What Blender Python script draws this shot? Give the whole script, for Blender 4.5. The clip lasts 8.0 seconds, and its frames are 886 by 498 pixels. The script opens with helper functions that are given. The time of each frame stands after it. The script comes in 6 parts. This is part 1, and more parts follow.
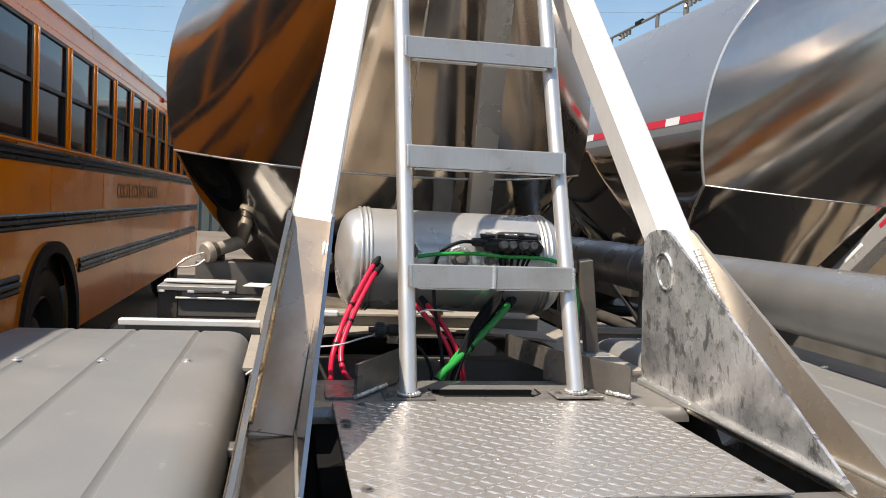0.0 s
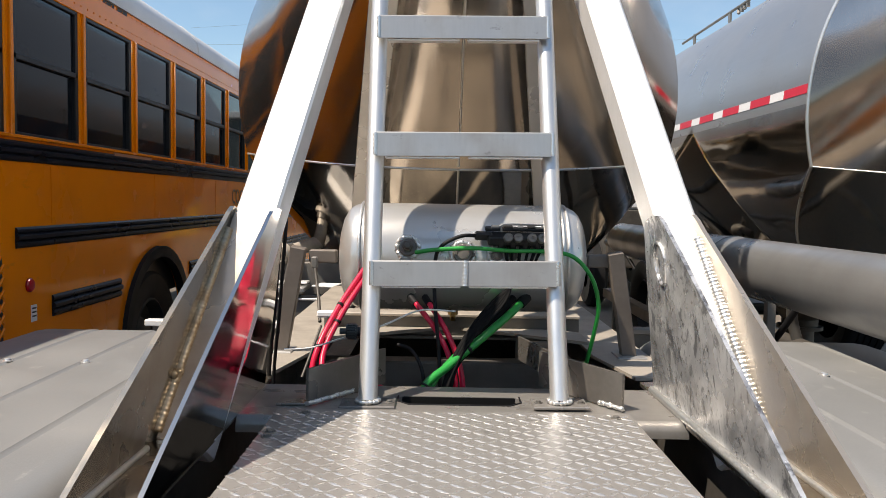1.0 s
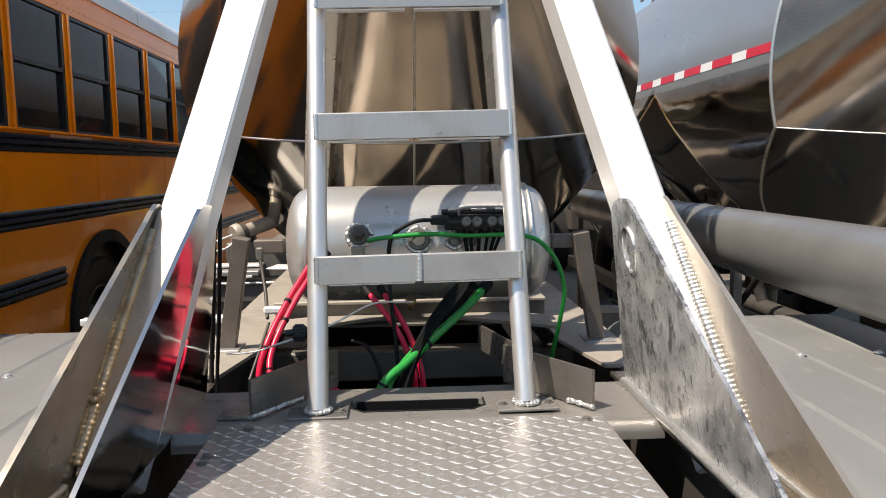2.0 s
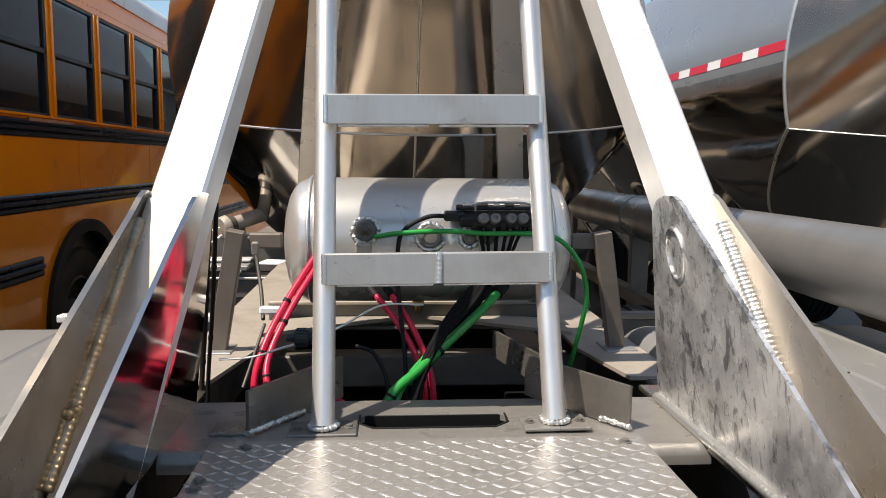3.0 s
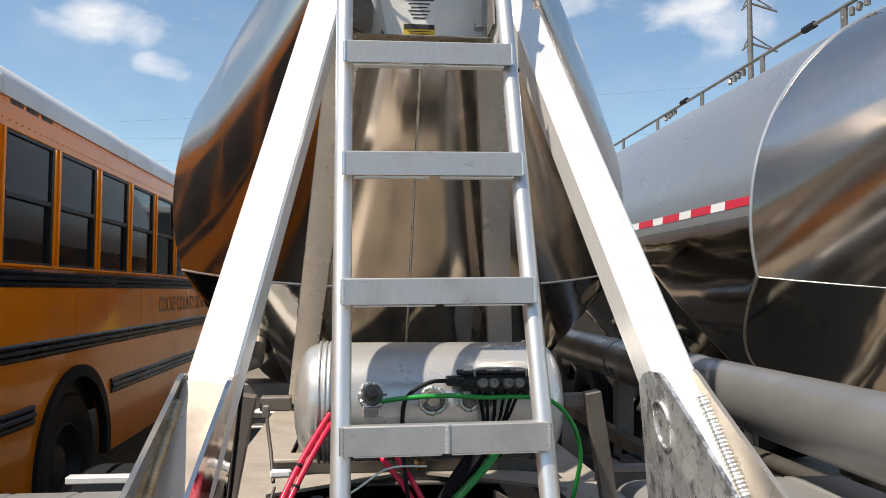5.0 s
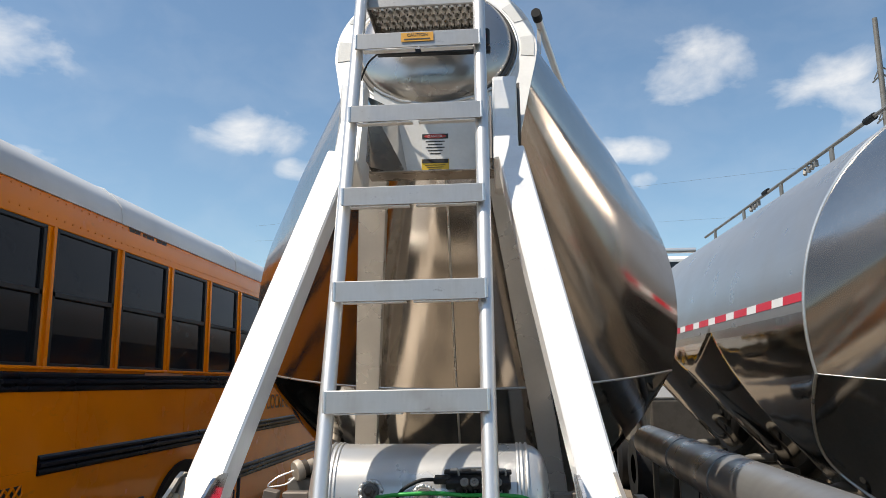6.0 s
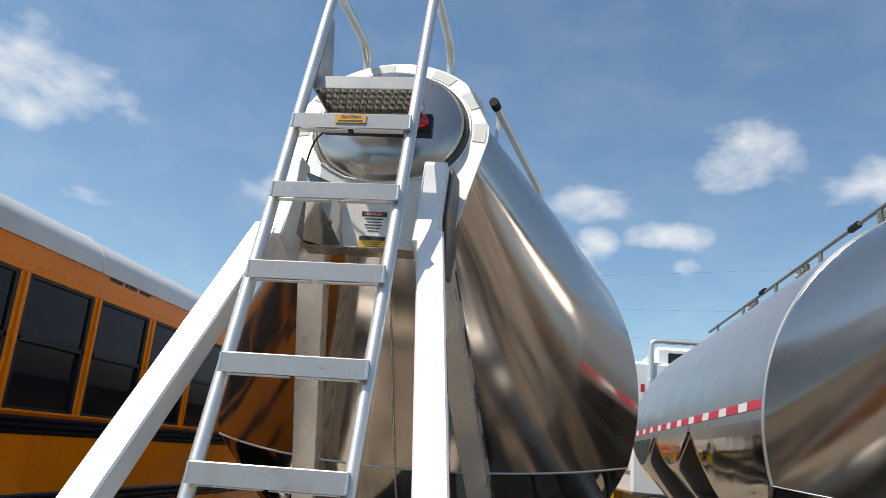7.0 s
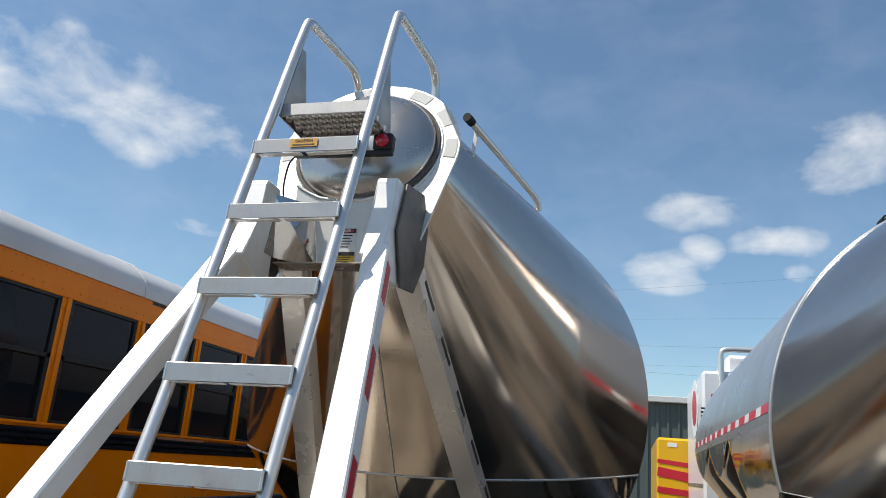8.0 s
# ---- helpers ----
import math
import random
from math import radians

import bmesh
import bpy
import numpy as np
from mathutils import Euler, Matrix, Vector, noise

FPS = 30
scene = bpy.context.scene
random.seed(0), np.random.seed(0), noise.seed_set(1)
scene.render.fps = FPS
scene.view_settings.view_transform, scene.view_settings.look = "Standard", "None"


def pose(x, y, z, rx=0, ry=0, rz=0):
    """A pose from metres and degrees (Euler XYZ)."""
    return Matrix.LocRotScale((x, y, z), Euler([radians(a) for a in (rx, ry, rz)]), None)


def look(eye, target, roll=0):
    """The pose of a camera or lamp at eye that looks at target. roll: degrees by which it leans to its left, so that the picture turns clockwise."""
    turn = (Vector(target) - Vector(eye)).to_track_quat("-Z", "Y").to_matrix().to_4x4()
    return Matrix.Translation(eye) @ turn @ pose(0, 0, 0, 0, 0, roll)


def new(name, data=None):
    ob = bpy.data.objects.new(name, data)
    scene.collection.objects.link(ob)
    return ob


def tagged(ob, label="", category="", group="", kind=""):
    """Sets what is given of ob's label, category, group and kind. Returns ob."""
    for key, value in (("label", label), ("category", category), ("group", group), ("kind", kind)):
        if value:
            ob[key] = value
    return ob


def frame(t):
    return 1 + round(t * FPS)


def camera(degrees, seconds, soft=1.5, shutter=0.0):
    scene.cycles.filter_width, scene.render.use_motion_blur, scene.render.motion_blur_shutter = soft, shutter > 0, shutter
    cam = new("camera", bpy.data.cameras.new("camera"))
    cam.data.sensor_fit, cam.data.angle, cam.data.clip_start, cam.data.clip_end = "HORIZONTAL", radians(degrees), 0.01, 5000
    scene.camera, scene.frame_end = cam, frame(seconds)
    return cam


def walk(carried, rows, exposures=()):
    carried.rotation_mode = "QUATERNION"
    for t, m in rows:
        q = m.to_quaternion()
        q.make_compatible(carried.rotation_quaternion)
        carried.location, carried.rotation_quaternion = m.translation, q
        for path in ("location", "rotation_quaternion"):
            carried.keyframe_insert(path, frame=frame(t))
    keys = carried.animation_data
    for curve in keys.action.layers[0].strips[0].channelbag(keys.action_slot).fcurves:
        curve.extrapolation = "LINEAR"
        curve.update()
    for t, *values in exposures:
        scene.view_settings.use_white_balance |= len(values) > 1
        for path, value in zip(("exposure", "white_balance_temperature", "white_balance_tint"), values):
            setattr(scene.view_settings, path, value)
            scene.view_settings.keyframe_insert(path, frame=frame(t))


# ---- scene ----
cam = camera(60.6, 8.0, 0.45)
PATH = [
    (0, (-0.512, -1.869, 1.545), (-0.107, 0.087, 1.435), 3.0),
    (0.5, (-0.279, -1.786, 1.545), (-0.049, 0.198, 1.447), 1.2),
    (1, (-0.057, -1.75, 1.541), (-0.041, 0.245, 1.413), 1.1),
    (1.5, (-0.008, -1.675, 1.572), (0.096, 0.314, 1.396), -0.6),
    (1.7, (-0.029, -1.648, 1.589), (0.087, 0.339, 1.392), -0.9),
    (2.8, (-0.017, -1.456, 1.579), (0.056, 0.527, 1.333), -0.3),
    (3, (-0.092, -1.43, 1.573), (0.059, 0.551, 1.345), 0.6),
    (3.5, (-0.294, -1.356, 1.58), (0.058, 0.593, 1.3), -0.5),
    (4, (-0.364, -1.328, 1.574), (-0.078, 0.632, 1.296), -0.1),
    (4.5, (-0.304, -1.42, 1.612), (-0.037, 0.551, 1.399), 0.2),
    (4.6, (-0.283, -1.446, 1.619), (-0.014, 0.531, 1.473), 0.0),
    (5, (-0.16, -1.581, 1.678), (0.041, 0.406, 1.788), 0.2),
    (5.2, (-0.065, -1.66, 1.692), (0.025, 0.331, 1.867), 0.4),
    (6.3, (0.353, -1.925, 1.736), (0.12, 0.027, 2.102), 2.0),
    (6.5, (0.434, -1.895, 1.744), (0.138, 0.049, 2.111), 4.1),
    (7, (0.665, -1.897, 1.774), (0.425, 0.018, 2.295), 4.9),
    (7.5, (0.985, -1.949, 1.805), (0.609, -0.075, 2.396), 5.6),
    (8, (1.218, -1.916, 1.761), (0.727, -0.056, 2.306), 4.5),
]
walk(cam, [(t, look(eye, target, roll)) for t, eye, target, roll in PATH], [(0, 0.12, 7150, 13), (3.5, 0.08, 7120, 12.4), (4.5, 0.17, 7100, 12), (5.0, 0.06, 7030, 11.5), (6.3, -0.1, 6850, 10), (8, -0.22, 6600, 9)])

# ---- light ----
SUN = Vector((-0.524, -0.283, 1.0)).normalized()
sun_data = bpy.data.lights.new("sun", "SUN")
sun_data.energy, sun_data.angle, sun_data.color = 6.0, radians(0.53), (1.0, 0.95, 0.87)
sun = new("sun", sun_data)
sun.matrix_world = look(SUN * 40, (0, 0, 0))
world = bpy.data.worlds.new("sky")
scene.world = world
world.use_nodes = True


wt = world.node_tree
wt.nodes.clear()
sky = wt.nodes.new("ShaderNodeTexSky")
sky.sky_type, sky.sun_disc = "NISHITA", False
sky.sun_elevation = math.asin(SUN.z)
sky.sun_rotation = math.atan2(SUN.x, SUN.y)
sky.air_density, sky.dust_density, sky.ozone_density = 1.0, 0.5, 2.5
bg = wt.nodes.new("ShaderNodeBackground")
bg.inputs[1].default_value = 0.162
wo = wt.nodes.new("ShaderNodeOutputWorld")
# soft white clouds: (direction, width, height, strength)
CLOUDS = [((0.050, 0.963, 0.256), 0.070, 0.028, 1.0), ((0.080, 0.958, 0.276), 0.034, 0.024, 0.95), ((0.165, 0.944, 0.286), 0.062, 0.021, 1.0),
          ((0.187, 0.950, 0.251), 0.025, 0.015, 0.7), ((0.066, 0.942, 0.328), 0.065, 0.025, 0.6), ((0.250, 0.892, 0.375), 0.080, 0.048, 0.68),
          ((-0.64, 0.66, 0.395), 0.15, 0.06, 0.95), ((-0.575, 0.725, 0.372), 0.13, 0.05, 0.9), ((-0.537, 0.802, 0.260), 0.045, 0.012, 0.5),
          ((-0.300, 0.900, 0.316), 0.090, 0.030, 0.68), ((-0.245, 0.931, 0.269), 0.042, 0.017, 0.75), ((-0.208, 0.921, 0.329), 0.030, 0.015, 0.6),
          ((0.400, 0.855, 0.330), 0.100, 0.045, 0.7), ((0.8, -0.4, 0.35), 0.3, 0.08, 0.8), ((-0.3, -0.8, 0.4), 0.3, 0.08, 0.7)]
wc = wt.nodes.new("ShaderNodeTexCoord")
cn = wt.nodes.new("ShaderNodeTexNoise")
cn.inputs["Scale"].default_value, cn.inputs["Detail"].default_value, cn.inputs["Roughness"].default_value = 11.0, 9.0, 0.53
cn.inputs["Distortion"].default_value = 0.25
cm = wt.nodes.new("ShaderNodeMapping")
cm.inputs["Scale"].default_value = (1.0, 1.0, 1.7)
wt.links.new(wc.outputs["Generated"], cm.inputs[0])
wt.links.new(cm.outputs[0], cn.inputs["Vector"])


def wmath(op, a, b=None, clamp=False):
    n = wt.nodes.new("ShaderNodeMath")
    n.operation, n.use_clamp = op, clamp
    for k, v in enumerate((a, b)):
        if v is None:
            continue
        if isinstance(v, (int, float)):
            n.inputs[k].default_value = v
        else:
            wt.links.new(v, n.inputs[k])
    return n.outputs[0]


cover = None
for d, w, h, amount in CLOUDS:
    d = Vector(d).normalized()
    side = d.cross(Vector((0, 0, 1))).normalized()
    up = side.cross(d)
    dots = []
    for axis, size in ((side, w * 1.05), (up, h * 1.25)):
        v = wt.nodes.new("ShaderNodeVectorMath")
        v.operation = "DOT_PRODUCT"
        v.inputs[1].default_value = axis
        wt.links.new(wc.outputs["Generated"], v.inputs[0])
        q = wmath("DIVIDE", v.outputs["Value"], size)
        dots.append(wmath("MULTIPLY", q, q))
    front = wt.nodes.new("ShaderNodeVectorMath")
    front.operation = "DOT_PRODUCT"
    front.inputs[1].default_value = d
    wt.links.new(wc.outputs["Generated"], front.inputs[0])
    mask = wmath("SUBTRACT", 1.0, wmath("ADD", dots[0], dots[1]), True)
    mask = wmath("MULTIPLY", wmath("MULTIPLY", mask, wmath("GREATER_THAN", front.outputs["Value"], 0.0)), amount)
    cover = mask if cover is None else wmath("MAXIMUM", cover, mask)
near = wmath("MULTIPLY", cover, 3.5, True)
wisp = wmath("MULTIPLY", wmath("SUBTRACT", cn.outputs[0], 0.5), 2.7)
thick = wmath("MULTIPLY", wmath("MULTIPLY", wmath("ADD", wmath("SUBTRACT", cover, 0.36), wisp), 0.78, True), near, True)
haze = wmath("MULTIPLY", wmath("SUBTRACT", cn.outputs[0], 0.42, True), 0.22)
cover = wmath("ADD", thick, haze, True)
tint = wt.nodes.new("ShaderNodeMix")
tint.data_type, tint.blend_type = "RGBA", "MULTIPLY"
tint.inputs[0].default_value = 1.0
tint.inputs[7].default_value = (0.91, 1.0, 0.985, 1)
wt.links.new(sky.outputs[0], tint.inputs[6])
cmix = wt.nodes.new("ShaderNodeMix")
cmix.data_type = "RGBA"
cmix.inputs[7].default_value = (6.8, 6.9, 7.0, 1)
wt.links.new(cover, cmix.inputs[0])
wt.links.new(tint.outputs[2], cmix.inputs[6])
wt.links.new(cmix.outputs[2], bg.inputs[0])
wt.links.new(bg.outputs[0], wo.inputs[0])

# ---- materials ----


def material(name, base, rough=0.5, metal=0.0, grain=0.0, scale=40.0, bump=0.0, rough_var=0.0, stain=None, stain_scale=3.0, stain_amt=0.5, stretch=(1, 1, 1), coat=0.0, spec=0.5, wave=0.0, wave_scale=2.0, wave_stretch=None, scuff=None):
    """A surface with fine grain, coarse stains, uneven gloss and relief; scale in features a metre."""
    m = bpy.data.materials.new(name)
    m.use_nodes = True
    t = m.node_tree
    p = t.nodes["Principled BSDF"]
    p.inputs["Metallic"].default_value = metal
    p.inputs["Coat Weight"].default_value = coat
    p.inputs["Coat Roughness"].default_value = 0.05
    p.inputs["Specular IOR Level"].default_value = spec
    co = t.nodes.new("ShaderNodeTexCoord")
    mp = t.nodes.new("ShaderNodeMapping")
    mp.inputs["Scale"].default_value = stretch
    t.links.new(co.outputs["Object"], mp.inputs[0])
    fine = t.nodes.new("ShaderNodeTexNoise")
    fine.inputs["Scale"].default_value, fine.inputs["Detail"].default_value = scale, 5.0
    coarse = t.nodes.new("ShaderNodeTexNoise")
    coarse.inputs["Scale"].default_value, coarse.inputs["Detail"].default_value = stain_scale, 6.0
    t.links.new(mp.outputs[0], fine.inputs["Vector"])
    t.links.new(co.outputs["Object"], coarse.inputs["Vector"])
    lo = [max(0.0, c * (1 - grain)) for c in base]
    hi = [min(1.0, c * (1 + grain)) for c in base]
    mix = t.nodes.new("ShaderNodeMix")
    mix.data_type = "RGBA"
    mix.inputs[6].default_value, mix.inputs[7].default_value = (*lo, 1), (*hi, 1)
    t.links.new(fine.outputs[0], mix.inputs[0])
    colour = mix.outputs[2]
    if stain:
        ramp = t.nodes.new("ShaderNodeMapRange")
        ramp.inputs[1].default_value, ramp.inputs[2].default_value, ramp.inputs[3].default_value, ramp.inputs[4].default_value = 0.45, 0.75, 0.0, stain_amt
        t.links.new(coarse.outputs[0], ramp.inputs[0])
        mix2 = t.nodes.new("ShaderNodeMix")
        mix2.data_type = "RGBA"
        mix2.inputs[7].default_value = (*stain, 1)
        t.links.new(ramp.outputs[0], mix2.inputs[0])
        t.links.new(colour, mix2.inputs[6])
        colour = mix2.outputs[2]
    if scuff:
        tone, amount, size, along = scuff
        sm = t.nodes.new("ShaderNodeMapping")
        sm.inputs["Scale"].default_value = along
        sm.inputs["Location"].default_value = (3.1, 1.7, 0.4)
        sn = t.nodes.new("ShaderNodeTexNoise")
        sn.inputs["Scale"].default_value, sn.inputs["Detail"].default_value, sn.inputs["Roughness"].default_value = size, 6.0, 0.65
        sr = t.nodes.new("ShaderNodeMapRange")
        sr.inputs[1].default_value, sr.inputs[2].default_value, sr.inputs[3].default_value, sr.inputs[4].default_value = 0.62, 0.70, 0.0, amount
        sx = t.nodes.new("ShaderNodeMix")
        sx.data_type = "RGBA"
        sx.inputs[7].default_value = (*tone, 1)
        t.links.new(co.outputs["Object"], sm.inputs[0])
        t.links.new(sm.outputs[0], sn.inputs["Vector"])
        t.links.new(sn.outputs[0], sr.inputs[0])
        t.links.new(sr.outputs[0], sx.inputs[0])
        t.links.new(colour, sx.inputs[6])
        colour = sx.outputs[2]
    t.links.new(colour, p.inputs["Base Color"])
    rr = t.nodes.new("ShaderNodeMapRange")
    rr.inputs[1].default_value, rr.inputs[2].default_value = 0.3, 0.7
    rr.inputs[3].default_value, rr.inputs[4].default_value = max(0.02, rough - rough_var), min(1.0, rough + rough_var)
    t.links.new(coarse.outputs[0], rr.inputs[0])
    t.links.new(rr.outputs[0], p.inputs["Roughness"])
    normal = None
    if wave:
        wn = t.nodes.new("ShaderNodeTexNoise")
        wn.inputs["Scale"].default_value, wn.inputs["Detail"].default_value = wave_scale, 1.0
        if wave_stretch:
            ws = t.nodes.new("ShaderNodeMapping")
            ws.inputs["Scale"].default_value = wave_stretch
            t.links.new(co.outputs["Object"], ws.inputs[0])
            t.links.new(ws.outputs[0], wn.inputs["Vector"])
        else:
            t.links.new(co.outputs["Object"], wn.inputs["Vector"])
        wb = t.nodes.new("ShaderNodeBump")
        wb.inputs["Distance"].default_value, wb.inputs["Strength"].default_value = wave, 1.0
        t.links.new(wn.outputs[0], wb.inputs["Height"])
        normal = wb.outputs[0]
    if bump:
        b = t.nodes.new("ShaderNodeBump")
        b.inputs["Distance"].default_value, b.inputs["Strength"].default_value = bump, 0.6
        t.links.new(fine.outputs[0], b.inputs["Height"])
        if normal:
            t.links.new(normal, b.inputs["Normal"])
        normal = b.outputs[0]
    if normal:
        t.links.new(normal, p.inputs["Normal"])
    return m


POLISHED = material("polished_aluminium", (0.59, 0.53, 0.47), 0.17, 0.97, grain=0.08, scale=60, stretch=(1, 1, 0.1), rough_var=0.05)


def rolled(m, bands):
    """Shallow flutes that run from the cone's tip, at the origin of its coordinates: (number, depth) pairs."""
    t = m.node_tree
    co = t.nodes.new("ShaderNodeTexCoord")
    unit = t.nodes.new("ShaderNodeVectorMath")
    unit.operation = "NORMALIZE"
    t.links.new(co.outputs["Object"], unit.inputs[0])
    normal = None
    for count, depth in bands:
        n = t.nodes.new("ShaderNodeTexNoise")
        n.inputs["Scale"].default_value, n.inputs["Detail"].default_value = count, 1.0
        b = t.nodes.new("ShaderNodeBump")
        b.inputs["Distance"].default_value, b.inputs["Strength"].default_value = depth, 1.0
        t.links.new(unit.outputs[0], n.inputs["Vector"])
        t.links.new(n.outputs[0], b.inputs["Height"])
        if normal:
            t.links.new(normal, b.inputs["Normal"])
        normal = b.outputs[0]
    t.links.new(normal, t.nodes["Principled BSDF"].inputs["Normal"])


rolled(POLISHED, ((5.0, 0.030), (15.0, 0.0045)))
BARREL = material("dull_polished_aluminium", (0.45, 0.442, 0.43), 0.31, 0.75, grain=0.05, scale=50, rough_var=0.05, stretch=(1, 0.05, 1), scuff=((0.40, 0.39, 0.375), 0.6, 5, (1, 0.6, 1)))
HOPPERSKIN = material("polished_hopper_aluminium", (0.60, 0.56, 0.505), 0.09, 1.0, grain=0.1, scale=50, rough_var=0.05, wave=0.006, wave_scale=3.0)
MILL = material("mill_aluminium", (0.41, 0.405, 0.395), 0.38, 0.5, grain=0.08, scale=120, stretch=(1, 1, 0.06), rough_var=0.1, stain=(0.25, 0.24, 0.225), stain_amt=0.6, stain_scale=9, scuff=((0.17, 0.165, 0.155), 0.6, 28, (1, 1, 1.6)))
BRIGHT = material("brushed_aluminium_tube", (0.72, 0.705, 0.68), 0.36, 0.75, grain=0.03, scale=60, rough_var=0.05, stain=(0.60, 0.58, 0.545), stain_amt=0.3, stain_scale=10)
def smudged(name, base, dark, pale):
    """Handled, soot-smudged aluminium plate: pale scuffs, crisp dark blotches and drawn-out scratches."""
    m = material(name, base, 0.29, 0.6, grain=0.10, scale=70, rough_var=0.14, stain=pale, stain_scale=16, stain_amt=0.85, wave=0.005, wave_scale=9, wave_stretch=(1, 1, 0.5))
    t = m.node_tree
    p = t.nodes["Principled BSDF"]
    co = t.nodes.new("ShaderNodeTexCoord")
    colour = p.inputs["Base Color"].links[0].from_socket
    for scale, stretch, lo, hi, amount, detail in ((8.0, (1, 1, 0.8), 0.56, 0.60, 0.66, 12.0), (24.0, (1, 1.2, 0.7), 0.56, 0.61, 0.7, 9.0), (4.0, (1, 1, 1), 0.47, 0.68, 0.68, 11.0), (60.0, (1, 1.5, 0.5), 0.58, 0.63, 0.5, 4.0)):
        mp = t.nodes.new("ShaderNodeMapping")
        mp.inputs["Scale"].default_value = stretch
        mp.inputs["Location"].default_value = (scale, 0.3 * scale, 2.0)
        n = t.nodes.new("ShaderNodeTexNoise")
        n.inputs["Scale"].default_value, n.inputs["Detail"].default_value, n.inputs["Distortion"].default_value = scale, detail, 0.5
        n.inputs["Roughness"].default_value = 0.68
        r = t.nodes.new("ShaderNodeMapRange")
        r.inputs[1].default_value, r.inputs[2].default_value, r.inputs[3].default_value, r.inputs[4].default_value = lo, hi, 0.0, amount
        x = t.nodes.new("ShaderNodeMix")
        x.data_type = "RGBA"
        x.inputs[7].default_value = (*dark, 1)
        t.links.new(co.outputs["Object"], mp.inputs[0])
        t.links.new(mp.outputs[0], n.inputs["Vector"])
        t.links.new(n.outputs[0], r.inputs[0])
        t.links.new(r.outputs[0], x.inputs[0])
        t.links.new(colour, x.inputs[6])
        colour = x.outputs[2]
    t.links.new(colour, p.inputs["Base Color"])
    return m


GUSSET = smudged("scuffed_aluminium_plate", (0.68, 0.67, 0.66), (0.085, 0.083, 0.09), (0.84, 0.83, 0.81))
# stands in for deep shade in gaps; also the black of wires
NEARBLACK = material("near_black", (0.006, 0.006, 0.006), 0.85, 0.0, grain=0.3, scale=20, spec=0.2)
# side rails and cheek plates take this tone to carry their shade
DIMMETAL = material("dim_brown_metal", (0.11, 0.098, 0.085), 0.5, 0.4, grain=0.2, scale=40, rough_var=0.1, stain=(0.05, 0.045, 0.04), stain_scale=6, stain_amt=0.7)
WELD = material("weld_bead", (0.70, 0.69, 0.66), 0.34, 0.85, grain=0.15, scale=200, rough_var=0.1, bump=0.001)
TREAD = material("tread_plate_aluminium", (0.335, 0.315, 0.292), 0.29, 0.35, grain=0.12, scale=90, rough_var=0.1, stain=(0.25, 0.235, 0.217), stain_scale=6, stain_amt=0.7, spec=0.4, scuff=((0.13, 0.12, 0.11), 0.6, 18, (1, 1, 1)))
POSTBROWN = material("brown_dusty_post", (0.185, 0.155, 0.13), 0.5, 0.2, grain=0.12, scale=60, rough_var=0.1, stain=(0.10, 0.082, 0.068), stain_scale=7, stain_amt=0.6)
# PLATEWARM's worn plate in a sunlit cream, sun put into the tone
SUNPLATE = material("sunlit_worn_plate", (0.56, 0.49, 0.41), 0.27, 0.7, grain=0.06, scale=70, rough_var=0.1, stain=(0.40, 0.33, 0.25), stain_scale=7, stain_amt=0.5, wave=0.002, wave_scale=8)
LUG = material("rubbed_lug_aluminium", (0.62, 0.60, 0.565), 0.23, 0.68, grain=0.08, scale=90, rough_var=0.08)
FENDER = material("grey_fender_plastic", (0.205, 0.204, 0.198), 0.45, 0.0, grain=0.08, scale=300, rough_var=0.1, stain=(0.27, 0.26, 0.245), stain_scale=4, stain_amt=0.4, bump=0.0005, scuff=((0.33, 0.32, 0.30), 0.6, 14, (1, 0.5, 1)))
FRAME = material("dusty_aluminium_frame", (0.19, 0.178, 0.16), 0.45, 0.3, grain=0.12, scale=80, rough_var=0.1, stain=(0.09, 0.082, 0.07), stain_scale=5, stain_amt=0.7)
# MILL's aluminium darkened, shade on the cross plate put into its tone
CROSSPLATE = material("worn_grey_plate", (0.29, 0.272, 0.25), 0.34, 0.4, grain=0.1, scale=90, rough_var=0.12, stain=(0.17, 0.155, 0.138), stain_scale=7, stain_amt=0.6, scuff=((0.12, 0.11, 0.10), 0.5, 20, (1, 1, 1)))
BRACE = material("smoked_brace_plate", (0.27, 0.25, 0.225), 0.27, 0.65, grain=0.1, scale=70, rough_var=0.12, stain=(0.13, 0.115, 0.10), stain_scale=9, stain_amt=0.7, wave=0.002, wave_scale=9)
# dirt and the shadow on the left foot share this dark tone
FOOTMETAL = material("shaded_foot_plate", (0.17, 0.16, 0.15), 0.4, 0.4, grain=0.2, scale=90, rough_var=0.1, stain=(0.05, 0.046, 0.042), stain_scale=14, stain_amt=0.6)
DARKKNOB = material("blue_black_plastic", (0.022, 0.032, 0.036), 0.4, 0.0, grain=0.15, scale=80, rough_var=0.08, spec=0.35)
BLACK = material("black_rubber", (0.011, 0.011, 0.012), 0.6, 0.0, grain=0.2, scale=60, rough_var=0.1, spec=0.25)
BLACKPLASTIC = material("black_plastic", (0.015, 0.015, 0.016), 0.42, 0.0, grain=0.2, scale=80, rough_var=0.08, spec=0.35, scuff=((0.06, 0.056, 0.05), 0.6, 25, (1, 1, 1)))
REDHOSE = material("red_hose", (0.66, 0.012, 0.055), 0.3, 0.0, grain=0.1, scale=80, rough_var=0.05)
GREENHOSE = material("green_hose", (0.015, 0.30, 0.05), 0.32, 0.0, grain=0.1, scale=80, rough_var=0.05)
